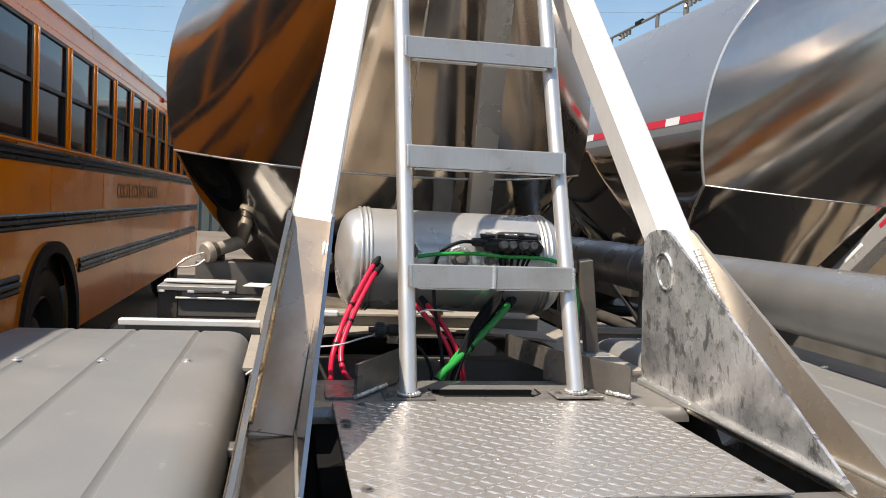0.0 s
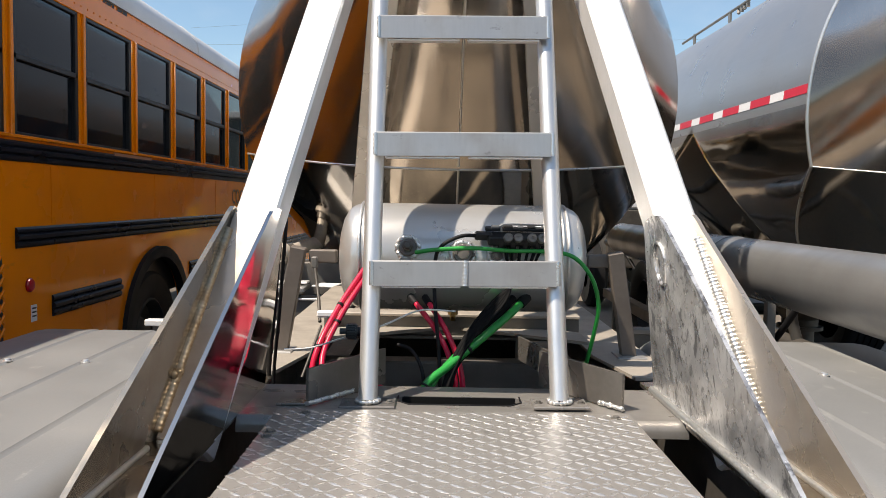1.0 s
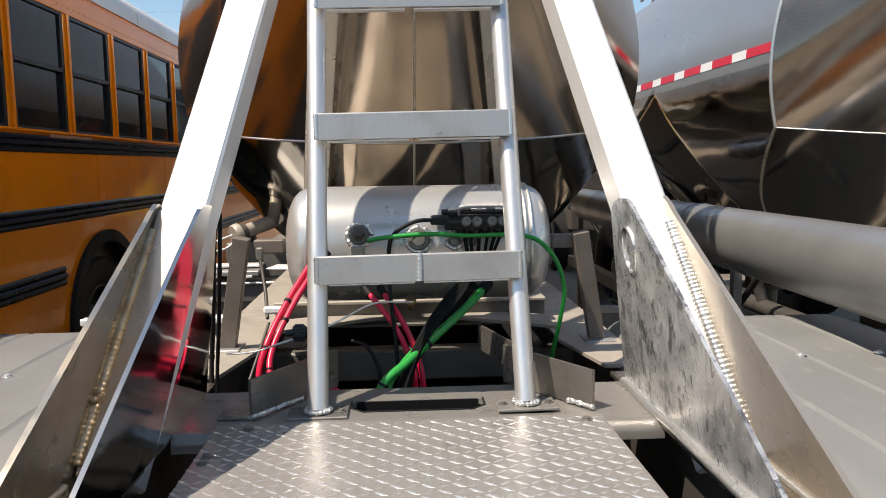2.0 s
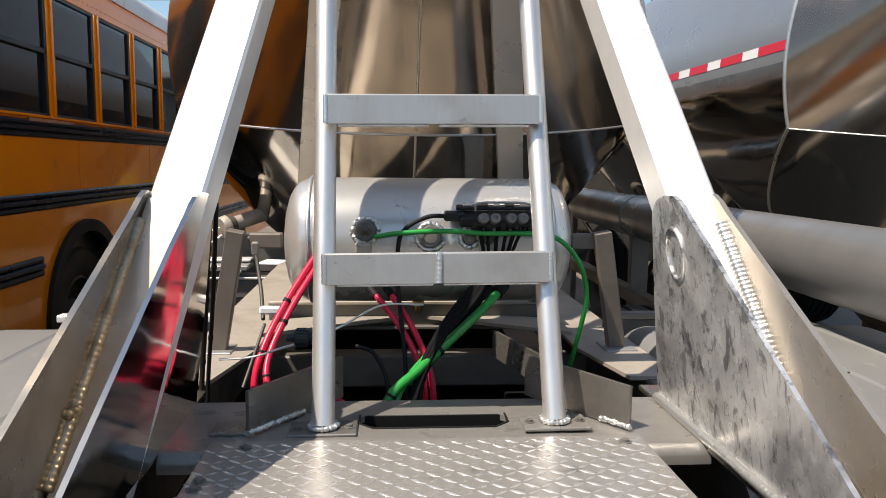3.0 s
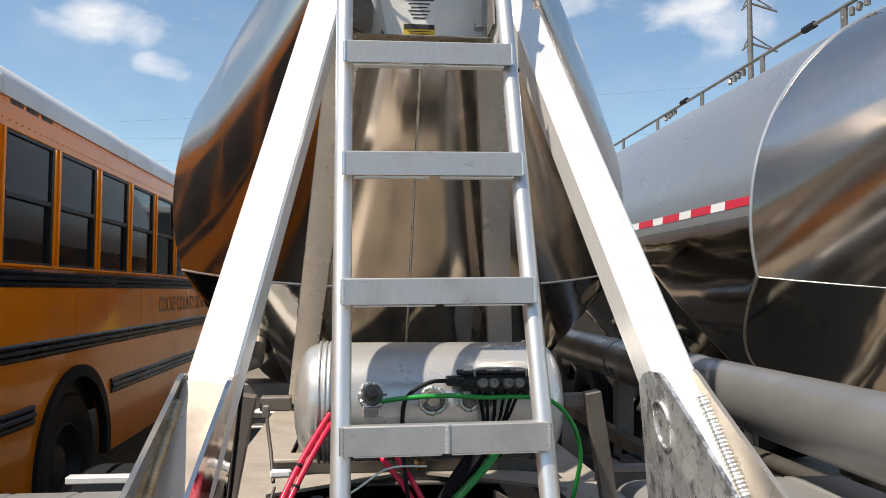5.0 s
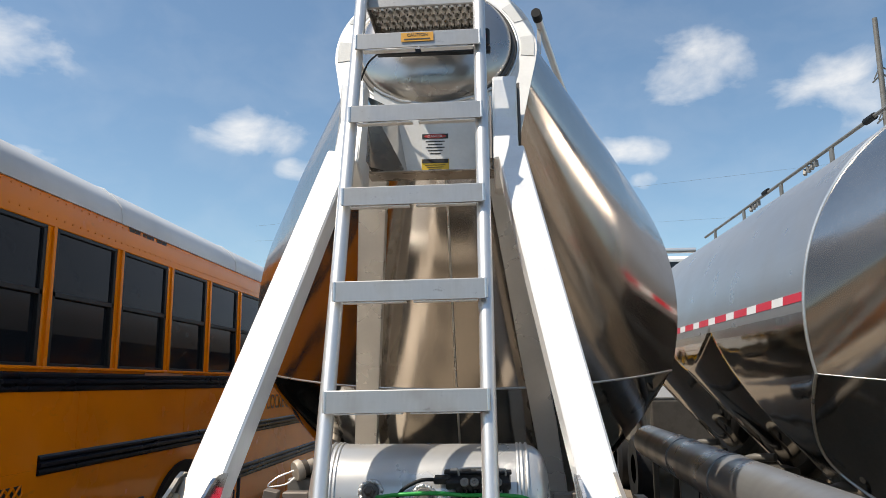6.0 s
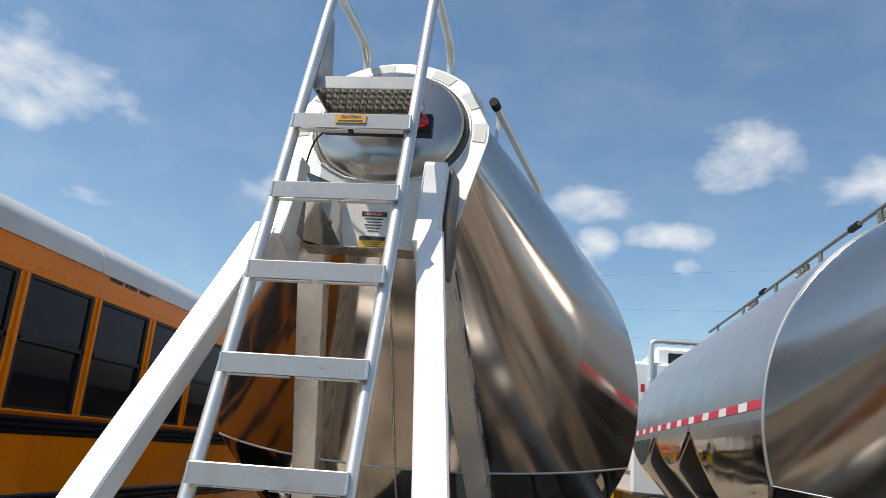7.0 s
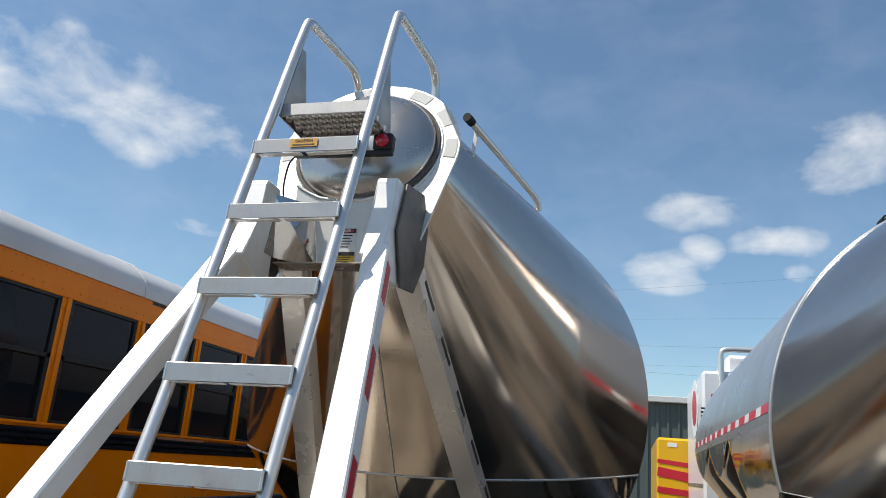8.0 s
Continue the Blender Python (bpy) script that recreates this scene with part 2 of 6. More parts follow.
BUSPAINT = material("school_bus_yellow_paint", (0.88, 0.242, 0.002), 0.24, 0.0, grain=0.05, scale=8, rough_var=0.06, coat=0.45, spec=0.12, stain=(0.64, 0.155, 0.004), stain_scale=1.5, stain_amt=0.5, wave=0.003, wave_scale=1.6, scuff=((0.50, 0.18, 0.02), 0.4, 9, (1, 0.6, 1.6)))
# dust tone kept pale so sunlit flanges and plates look lit
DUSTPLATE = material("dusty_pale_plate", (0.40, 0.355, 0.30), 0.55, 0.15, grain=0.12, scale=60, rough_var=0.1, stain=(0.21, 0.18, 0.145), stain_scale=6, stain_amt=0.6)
BUSROOF = material("white_roof_paint", (0.62, 0.62, 0.61), 0.4, 0.0, grain=0.04, scale=10, rough_var=0.08, stain=(0.42, 0.42, 0.42), stain_scale=1.2, stain_amt=0.6)
RUBRAIL = material("black_rub_rail_paint", (0.007, 0.009, 0.016), 0.3, 0.0, grain=0.15, scale=30, rough_var=0.06, spec=0.18)
REDTAPE = material("red_reflective_tape", (0.55, 0.02, 0.04), 0.35, 0.0, grain=0.12, scale=200, rough_var=0.05)
WHITETAPE = material("white_reflective_tape", (0.75, 0.75, 0.76), 0.35, 0.0, grain=0.08, scale=200, rough_var=0.05)
GLASSDARK = material("tinted_window_glass", (0.010, 0.013, 0.018), 0.05, 0.0, grain=0.1, scale=4, rough_var=0.02, spec=0.36, wave=0.001, wave_scale=2)
GROUND = material("dusty_gravel", (0.19, 0.154, 0.117), 0.9, 0.0, grain=0.3, scale=25, rough_var=0.05, stain=(0.088, 0.073, 0.058), stain_scale=0.35, stain_amt=0.8, bump=0.02)

# paler copy of MILL's aluminium with sunlight put into the colour
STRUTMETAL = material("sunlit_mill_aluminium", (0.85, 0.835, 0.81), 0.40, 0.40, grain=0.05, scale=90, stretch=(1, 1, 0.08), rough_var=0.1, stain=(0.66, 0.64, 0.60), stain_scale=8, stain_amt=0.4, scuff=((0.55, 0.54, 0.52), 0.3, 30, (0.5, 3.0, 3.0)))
LEGMETAL = material("satin_leg_aluminium", (0.66, 0.64, 0.61), 0.3, 0.55, grain=0.04, scale=90, stretch=(1, 1, 0.08), rough_var=0.08, stain=(0.54, 0.52, 0.49), stain_scale=5, stain_amt=0.4)
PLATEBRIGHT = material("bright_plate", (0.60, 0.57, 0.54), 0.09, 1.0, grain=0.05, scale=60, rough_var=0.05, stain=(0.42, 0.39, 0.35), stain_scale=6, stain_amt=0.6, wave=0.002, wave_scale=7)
# warm tone carries tan reflected light; the stains are its own
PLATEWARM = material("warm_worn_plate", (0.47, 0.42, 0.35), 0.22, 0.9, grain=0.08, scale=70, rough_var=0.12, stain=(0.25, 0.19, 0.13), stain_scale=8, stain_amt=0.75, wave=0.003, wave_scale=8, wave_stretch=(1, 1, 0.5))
WELDWARM = material("browned_weld", (0.42, 0.34, 0.23), 0.4, 0.8, grain=0.25, scale=150, rough_var=0.1, bump=0.001, stain=(0.16, 0.10, 0.05), stain_scale=26, stain_amt=0.8)
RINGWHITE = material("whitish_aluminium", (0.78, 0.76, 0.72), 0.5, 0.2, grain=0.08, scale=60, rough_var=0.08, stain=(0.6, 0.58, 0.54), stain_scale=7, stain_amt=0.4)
VESSEL = material("satin_aluminium_vessel", (0.61, 0.595, 0.565), 0.27, 0.6, grain=0.04, scale=90, stretch=(0.1, 1, 1), rough_var=0.04, stain=(0.48, 0.47, 0.455), stain_scale=3, stain_amt=0.3)
HOSEGREY = material("grey_satin_tube", (0.30, 0.297, 0.292), 0.30, 0.55, grain=0.1, scale=60, stretch=(1, 0.06, 1), rough_var=0.1, stain=(0.13, 0.127, 0.122), stain_scale=3, stain_amt=0.5)
GREYPLASTIC = material("grey_plastic", (0.10, 0.105, 0.11), 0.45, 0.0, grain=0.15, scale=80, rough_var=0.08)
HEADMETAL = material("mirror_head_aluminium", (0.46, 0.435, 0.41), 0.27, 0.92, grain=0.05, scale=60, rough_var=0.05, wave=0.002, wave_scale=4)
# brown carries the shade and dark reflections in the bracket's folds
BRACKETMETAL = material("shaded_folded_plate", (0.34, 0.30, 0.26), 0.25, 0.5, grain=0.08, scale=60, rough_var=0.1, stain=(0.2, 0.165, 0.13), stain_scale=9, stain_amt=0.6)
# tan of the added sheet that the end cone mirrors
TANSHEET = material("tan_reflector_sheet", (0.17, 0.14, 0.105), 0.7, 0.1, grain=0.3, scale=40, rough_var=0.1, stain=(0.04, 0.034, 0.028), stain_scale=5, stain_amt=0.9)
BRASS = material("brass", (0.55, 0.38, 0.16), 0.35, 1.0, grain=0.1, scale=80)
BUSRUST = material("faded_brown_paint", (0.36, 0.16, 0.08), 0.55, 0.0, grain=0.2, scale=25)

# ---- mesh helpers ----


def part(name, bm, mat, parent=None, label="", smooth=None):
    """One mesh object from a bmesh, under parent; smooth: angle in degrees under which edges are shaded smooth."""
    bmesh.ops.recalc_face_normals(bm, faces=bm.faces)
    me = bpy.data.meshes.new(name)
    if smooth is not None:
        for f in bm.faces:
            f.smooth = True
        lim = radians(smooth)
        for e in bm.edges:
            if len(e.link_faces) == 2 and e.calc_face_angle(0) > lim:
                e.smooth = False
    bm.to_mesh(me)
    bm.free()
    for m in (mat if isinstance(mat, (list, tuple)) else [mat]):
        me.materials.append(m)
    ob = new(name, me)
    if parent is not None:
        ob.parent = parent
    if label:
        tagged(ob, label)
    return ob


def thing(name, label, category, group="", kind=""):
    return tagged(new(name), label, category, group, kind)


def box(bm, size, m, bevel=0.0, seg=1):
    r = bmesh.ops.create_cube(bm, size=1.0, matrix=m @ Matrix.Diagonal((*size, 1)))
    if bevel:
        es = {e for v in r["verts"] for e in v.link_edges}
        bmesh.ops.bevel(bm, geom=list(es), offset=bevel, segments=seg, affect="EDGES", profile=0.5)
    return bm


def bar(bm, a, b, w, d, up=(0, 0, 1), bevel=0.003):
    """A rectangular bar from a to b; w across, d along the up side."""
    a, b = Vector(a), Vector(b)
    z = (b - a).normalized()
    x = Vector(up).cross(z).normalized()
    y = z.cross(x)
    m = Matrix((x, y, z)).transposed().to_4x4()
    m.translation = (a + b) / 2
    return box(bm, (w, d, (b - a).length), m, bevel)


def ring_frames(pts):
    pts = [Vector(p) for p in pts]
    tan = [(pts[min(i + 1, len(pts) - 1)] - pts[max(i - 1, 0)]).normalized() for i in range(len(pts))]
    n = tan[0].orthogonal().normalized()
    out = []
    for p, t in zip(pts, tan):
        n = (n - t * n.dot(t)).normalized()
        out.append((p, n, t.cross(n)))
    return out


def tube(bm, pts, r, n=12, caps=True):
    """A round tube along points; r: one radius or one a point."""
    rings = []
    for i, (p, u, v) in enumerate(ring_frames(pts)):
        ri = r[i] if isinstance(r, (list, tuple)) else r
        rings.append([bm.verts.new(p + (u * math.cos(a) + v * math.sin(a)) * ri) for a in (2 * math.pi * k / n for k in range(n))])
    for a, b in zip(rings, rings[1:]):
        for k in range(n):
            bm.faces.new((a[k], a[(k + 1) % n], b[(k + 1) % n], b[k]))
    if caps:
        bm.faces.new(rings[0])
        bm.faces.new(rings[-1])
    return bm


def spline(pts, steps=8):
    """Points along a smooth curve through pts."""
    P = [Vector(p) for p in pts]
    P = [P[0] * 2 - P[1]] + P + [P[-1] * 2 - P[-2]]
    out = []
    for i in range(1, len(P) - 2):
        a, b, c, d = P[i - 1:i + 3]
        for k in range(steps):
            t = k / steps
            out.append(0.5 * (2 * b + (c - a) * t + (2 * a - 5 * b + 4 * c - d) * t * t + (3 * b - a - 3 * c + d) * t ** 3))
    out.append(P[-2])
    return out


def prism(bm, poly, axis, lo, hi):
    """A flat plate: the polygon (two coordinates) in the plane across axis, from lo to hi."""
    def at(a, b, c):
        return {"x": (c, a, b), "y": (a, c, b), "z": (a, b, c)}[axis]
    A = [bm.verts.new(at(a, b, lo)) for a, b in poly]
    B = [bm.verts.new(at(a, b, hi)) for a, b in poly]
    bm.faces.new(A)
    bm.faces.new(B)
    for i in range(len(poly)):
        j = (i + 1) % len(poly)
        bm.faces.new((A[i], A[j], B[j], B[i]))
    return bm


def lathe(bm, profile, m, n=48, close=True):
    """Turns (radius, height) pairs round the z axis of m."""
    rings = []
    for r, h in profile:
        if r < 1e-5:
            rings.append([bm.verts.new(m @ Vector((0, 0, h)))])
        else:
            rings.append([bm.verts.new(m @ Vector((r * math.cos(a), r * math.sin(a), h))) for a in (2 * math.pi * k / n for k in range(n))])
    for a, b in zip(rings, rings[1:]):
        for k in range(n):
            q = [a[k % len(a)], a[(k + 1) % len(a)], b[(k + 1) % len(b)], b[k % len(b)]]
            q = list(dict.fromkeys(q))
            if len(q) > 2:
                bm.faces.new(q)
    return bm


def sheet(bm, rows, wrap=False):
    """A grid of points, row by row, joined by quads."""
    V = [[bm.verts.new(p) for p in r] for r in rows]
    for a, b in zip(V, V[1:]):
        for k in range(len(a) - (0 if wrap else 1)):
            bm.faces.new((a[k], a[(k + 1) % len(a)], b[(k + 1) % len(b)], b[k]))
    return V


# ---- ground ----
bm = bmesh.new()
sheet(bm, [[(x, y, 0.0) for x in (-900, -30, 30, 900)] for y in (-900, -30, 60, 900)])
tagged(part("ground", bm, GROUND), "dusty tan gravel yard under the parked vehicles", "ground", kind="structure")

# ---- tank trailers ----


class Shell:
    """The form of a bulk tank: an off-centre end cone, a round barrel and hopper cones below."""

    def __init__(self, cx, rim, r, z, stations, notches, seam_z, foot):
        self.cx, self.rim, self.r, self.z, self.notches = cx, rim, r, z, notches
        self.stations = stations + [(rim, r, z)]
        self.hop = rim + 0.716
        self.seam_y, self.seam_z, self.rise, self.foot = rim - 0.62, seam_z, 0.144, foot
        top = self.seam_at(rim)
        self.top, self.reach = top, math.hypot(math.sqrt(r * r - (z - top) ** 2), 0.716)
        self.slope = (self.reach - foot) / (top - 0.8)
        # the seam's reach and height round the hopper's axis, from the front to the rim
        half = [(math.atan2(p.x - cx, self.hop - p.y), math.hypot(p.x - cx, self.hop - p.y), p.z) for p in self.seam_points(192)[96:]]
        self.turn, self.table = half[-1][0], []
        for k in range(97):
            a = self.turn * k / 96
            i = min(next((n for n, h in enumerate(half) if h[0] >= a), 96), 96)
            (a0, r0, z0), (a1, r1, z1) = half[max(0, i - 1)], half[max(1, i)]
            f = min(1.0, max(0.0, (a - a0) / (a1 - a0)))
            self.table.append((r0 + (r1 - r0) * f, z0 + (z1 - z0) * f))

    def circle(self, y):
        for (y0, r0, z0), (y1, r1, z1) in zip(self.stations, self.stations[1:]):
            if y <= y1 + 1e-9:
                f = (y - y0) / (y1 - y0)
                return r0 + (r1 - r0) * f, z0 + (z1 - z0) * f
        return self.r, self.z

    def seam_at(self, y):
        return self.seam_z + self.rise * (y - self.seam_y)

    def hopper_r(self, y, z, x):
        """The reach of the hopper cone that serves the place y, and that cone's axis."""
        if y <= self.notches[0] + 1e-6:
            u = min(96.0, 96 * math.atan2(abs(x), max(0.0, self.hop - y)) / self.turn)
            i = min(95, int(u))
            (r0, z0), (r1, z1) = self.table[i], self.table[i + 1]
            rs, zs = r0 + (r1 - r0) * (u - i), z0 + (z1 - z0) * (u - i)
            front = self.foot + (rs - self.foot) * (z - 0.8) / (zs - 0.8)
            f = max(0.0, (y - self.hop) / (self.notches[0] - self.hop))
            return front + f * (1.04 + 0.88 * (z - 1.33) - front), self.hop
        for a, b in zip(self.notches, self.notches[1:]):
            if y <= b + 1e-6:
                h = (b - a) / 2
                return math.hypot(1.26, h) + 0.88 * (z - 2.08), a + h
        return 9.0, y

    def end_cone(self, bm):
        """The end cone above the seam."""
        ys = []
        for (y0, _, _), (y1, _, _) in zip(self.stations, self.stations[1:]):
            ys += [y0 + (y1 - y0) * k / 40 for k in range(40)]
        ys.append(self.rim)
        rows = []
        for y in ys:
            r, z = self.circle(y)
            rows.append([(self.cx + r * math.sin(a), y, z - r * math.cos(a)) for a in (2 * math.pi * k / 160 for k in range(160))])
        sheet(bm, rows, wrap=True)
        g = list(bm.verts) + list(bm.edges) + list(bm.faces)
        bmesh.ops.bisect_plane(bm, geom=g, dist=1e-5, plane_co=(0, self.seam_y, self.seam_z), plane_no=Vector((0, -self.rise, 1)).normalized(), clear_inner=True)

    def seam_points(self, n=64):
        """Where the end cone meets the hopper."""
        lo, hi = self.stations[0][0], self.rim
        for _ in range(50):
            mid = (lo + hi) / 2
            r, z = self.circle(mid)
            lo, hi = (mid, hi) if z - r > self.seam_at(mid) else (lo, mid)
        out = []
        for k in range(n + 1):
            a = -math.pi / 2 + math.pi * k / n
            y = lo + (self.rim - lo) * (1 - math.cos(a))
            r, z = self.circle(y)
            w = math.sqrt(max(0.0, r * r - (z - self.seam_at(y)) ** 2))
            out.append(Vector((self.cx + math.copysign(w, a), y, self.seam_at(y))))
        return out

    def front_hopper(self, bm):
        seam = self.seam_points(96)
        zb, rb = 0.8, self.foot
        rows = []
        for s in range(25):
            row = []
            for p in seam:
                d = Vector((p.x - self.cx, p.y - self.hop, 0)).normalized()
                row.append(p.lerp(Vector((self.cx + d.x * rb, self.hop + d.y * rb, zb)), s / 24))
            rows.append(row)
        sheet(bm, rows)
        geom = list(bm.verts) + list(bm.edges) + list(bm.faces)
        bmesh.ops.bisect_plane(bm, geom=geom, dist=1e-5, plane_co=(0, self.rim, 0), plane_no=(0, 1, 0), clear_outer=True)

    def barrel(self, bm, n=288, step=0.028):
        ys = [self.rim]
        for b in self.notches:
            a = ys[-1]
            m = max(4, int((b - a) / step))
            ys += [a + (b - a) * k / m for k in range(1, m)]
            ys += [b + d for d in (-0.012, -0.004, 0.004, 0.010, 0.018)]
        rows = []
        for y in ys[:-3]:
            row = []
            for k in range(n):
                a = 2 * math.pi * k / n
                s, c = math.sin(a), -math.cos(a)
                lo, hi = 0.0, self.r
                for _ in range(26):
                    m = (lo + hi) / 2
                    z = self.z + m * c
                    reach, axis = self.hopper_r(y, z, m * s)
                    inside = z > 2.12 or math.hypot(m * s, y - axis) <= max(0.12, reach)
                    lo, hi = (m, hi) if inside else (lo, m)
                row.append((self.cx + lo * s, y, self.z + lo * c))
            rows.append(row)
        V = sheet(bm, rows, wrap=True)
        bm.faces.new(V[-1])

    def notch_points(self, y, n=60):
        """The edge where two hopper cones meet, from side to side below."""
        out = []
        for k in range(n + 1):
            a = radians(-86 + 172 * k / n)
            s, c = math.sin(a), -math.cos(a)
            lo, hi = 0.0, self.r
            for _ in range(26):
                m = (lo + hi) / 2
                z = self.z + m * c
                reach, axis = self.hopper_r(y, z, m * s)
                inside = z > 2.12 or math.hypot(m * s, y - axis) <= max(0.12, reach)
                lo, hi = (m, hi) if inside else (lo, m)
            if lo < self.r - 0.001:
                out.append((self.cx + (lo + 0.002) * s, y, self.z + (lo + 0.002) * c))
        return out

    def rim_points(self, n=72):
        """The rim's line above the seam."""
        a0 = math.acos((self.z - self.seam_at(self.rim)) / self.r)
        return [(self.cx + self.r * math.sin(a), self.rim, self.z - self.r * math.cos(a)) for a in (a0 + (2 * math.pi - 2 * a0) * k / n for k in range(n + 1))]

    def side(self, y, z, s, out=0.003):
        """A place on the skin at height z; s: -1 or 1 for the side."""
        r, c = self.circle(y)
        r += out
        return Vector((self.cx + s * math.sqrt(max(0.0, r * r - (z - c) ** 2)), y, z))


def tape_piece(name, shell, y0, y1, z0, z1, s, mat, parent, h=0.05):
    """A strip of reflective tape along the skin from y0 to y1."""
    rows = []
    for k in range(9):
        y = y0 + (y1 - y0) * k / 8
        z = z0 + (z1 - z0) * k / 8
        rows.append([shell.side(y, z + d, s, o) for d, o in ((-h / 2, 0.0), (-h / 2, 0.003), (h / 2, 0.003), (h / 2, 0.0))])
    bm = bmesh.new()
    sheet(bm, rows)
    return part(name, bm, mat, parent)


HEADTILT = 20.0
HEAD = pose(0.0, 1.19, 3.15, 90 - HEADTILT, 0, 0)
ours = Shell(0.05, 2.6, 1.247, 2.15, [(1.0, 0.259, 3.165), (1.22, 0.40, 3.02), (2.0, 0.90, 2.505)], [4.43, 6.03, 7.6, 9.2], 1.696, 0.53)
theirs = Shell(3.173, 2.275, 1.29, 2.06, [(0.9, 0.40, 2.95)], [4.1, 5.7, 7.3], 1.668, 0.64)

trailer = thing("tank_trailer", "polished aluminium dry bulk tank trailer with a slanted end cone", "tank trailer", "tank trailers")
other = thing("tank_trailer", "second polished aluminium tank trailer parked alongside", "tank trailer", "tank trailers")
for shell, owner in ((ours, trailer), (theirs, other)):
    bm = bmesh.new()
    shell.end_cone(bm)
    if shell is ours:
        geom = list(bm.verts) + list(bm.edges) + list(bm.faces)
        bmesh.ops.bisect_plane(bm, geom=geom, dist=1e-5, plane_co=HEAD @ Vector((0, 0, -0.012)), plane_no=HEAD.to_3x3() @ Vector((0, 0, -1)), clear_inner=True)
    (y0, r0, z0), (y1, r1, z1) = shell.stations[-2:]
    f = r0 / (r1 - r0)
    tip = Vector((shell.cx, y0 - f * (y1 - y0), z0 - f * (z1 - z0)))
    bmesh.ops.translate(bm, vec=-tip, verts=bm.verts)
    part("end_cone", bm, POLISHED, owner, "mirror polished aluminium end cone", 25).location = tip
    bm = bmesh.new()
    shell.front_hopper(bm)
    part("hopper", bm, HOPPERSKIN, owner, "polished aluminium hopper cone", 25)
    bm = bmesh.new()
    shell.barrel(bm)
    for f in bm.faces:
        f.material_index = 1 if f.calc_center_median().z < 2.10 else 0
    part("barrel", bm, [BARREL, HOPPERSKIN], owner, "dull polished barrel over hopper cones", 50)
    bm = bmesh.new()
    tube(bm, shell.seam_points(), 0.006 if shell is ours else 0.0035, 8)
    part("weld_seam", bm, WELD if shell is ours else MILL, owner)
    for s in () if shell is ours else (-1, 1):
        line = []
        for k in range(29):
            z = shell.top - k * 0.025
            reach = shell.reach + shell.slope * (z - shell.top)
            wide = math.sqrt(shell.r ** 2 - (shell.z - z) ** 2)
            if reach > wide:
                line.append((shell.cx + s * (wide + 0.002), shell.hop - math.sqrt(reach * reach - wide * wide), z))
        bm = bmesh.new()
        tube(bm, line, 0.007, 7)
        part("hopper_weld", bm, WELD, owner, "", 60)
for shell, owner in ((ours, trailer), (theirs, other)):
    for y in shell.notches[:-1]:
        bm = bmesh.new()
        tube(bm, shell.notch_points(y), 0.010, 6)
        part("notch_weld", bm, WELD, owner, "", 60)
bm = bmesh.new()
tube(bm, theirs.rim_points(), 0.009, 8)
part("rim_weld", bm, WELD, other)
bm = bmesh.new()
tube(bm, [(ours.cx - 0.01, 1.22 + 0.78 * k / 20 , 2.62 - (2.62 - 1.605) * k / 20 - 0.002) for k in range(19)], 0.006, 7)
part("centre_weld", bm, WELD, trailer, "", 60)
bm = bmesh.new()
low = ours.seam_points(96)[48]
tube(bm, [(ours.cx - 0.01, low.y + (ours.hop - ours.foot - low.y) * k / 12 - 0.002, low.z + (0.8 - low.z) * k / 12) for k in range(10)], 0.006, 7)
part("centre_weld", bm, WELD, trailer, "", 60)
y = theirs.rim + 0.01
k = 0
while y < 7.2:
    L = 0.28 if k % 2 == 0 else 0.18
    tape_piece("red_tape" if k % 2 == 0 else "white_tape", theirs, y, min(7.2, y + L), 2.17, 2.17, -1, REDTAPE if k % 2 == 0 else WHITETAPE, other)
    y += L
    k += 1


def lettering(name, words, height, mat, parent, m, label=""):
    """Raised words as a mesh, its lower left corner at the pose m, facing the pose's z."""
    cu = bpy.data.curves.new(name, "FONT")
    cu.body, cu.size, cu.extrude = words, height, 0.0008
    tmp = new(name, cu)
    me = bpy.data.meshes.new_from_object(tmp.evaluated_get(bpy.context.evaluated_depsgraph_get()))
    bpy.data.objects.remove(tmp)
    me.materials.clear()
    me.materials.append(mat)
    me.transform(m)
    ob = new(name, me)
    ob.parent = parent
    if label:
        tagged(ob, label)
    return ob


def simple(name, size, m, mat, parent, bevel=0.002, label=""):
    bm = bmesh.new()
    box(bm, size, m, bevel)
    return part(name, bm, mat, parent, label)


def bead(name, pts, r, parent, mat=None, n=10):
    """A weld bead with ripples along a line."""
    bm = bmesh.new()
    rng = random.Random(int(abs(pts[0][0]) * 1e4) + len(pts))
    a, b = Vector(pts[0]), Vector(pts[-1])
    count = max(6, int((b - a).length / 0.0022))
    line = []
    for k in range(count + 1):
        f = k / count * (len(pts) - 1)
        i = min(int(f), len(pts) - 2)
        line.append(Vector(pts[i]).lerp(Vector(pts[i + 1]), f - i))
    swell = [1.0 + 0.07 * rng.random() for _ in range(count // 4 + 2)]
    tube(bm, line, [r * swell[k // 4] * (0.93, 0.99, 1.025, 1.0)[k % 4] for k in range(len(line))], n)
    return part(name, bm, mat or WELD, parent, "", 75)


def ring_bead(name, places, r, parent, mat=None):
    """A closed rippled weld bead through the places."""
    bm = bmesh.new()
    P = [Vector(p) for p in places]
    line = []
    for k in range(len(P)):
        q = P[(k + 1) % len(P)]
        line += [P[k], P[k].lerp(q, 0.5)]
    line.append(P[0])
    rng = random.Random(len(P))
    tube(bm, line, [r * (0.86 + 0.12 * (k % 2) + 0.12 * rng.random()) for k in range(len(line))], 7, False)
    return part(name, bm, mat or WELD, parent, "", 60)


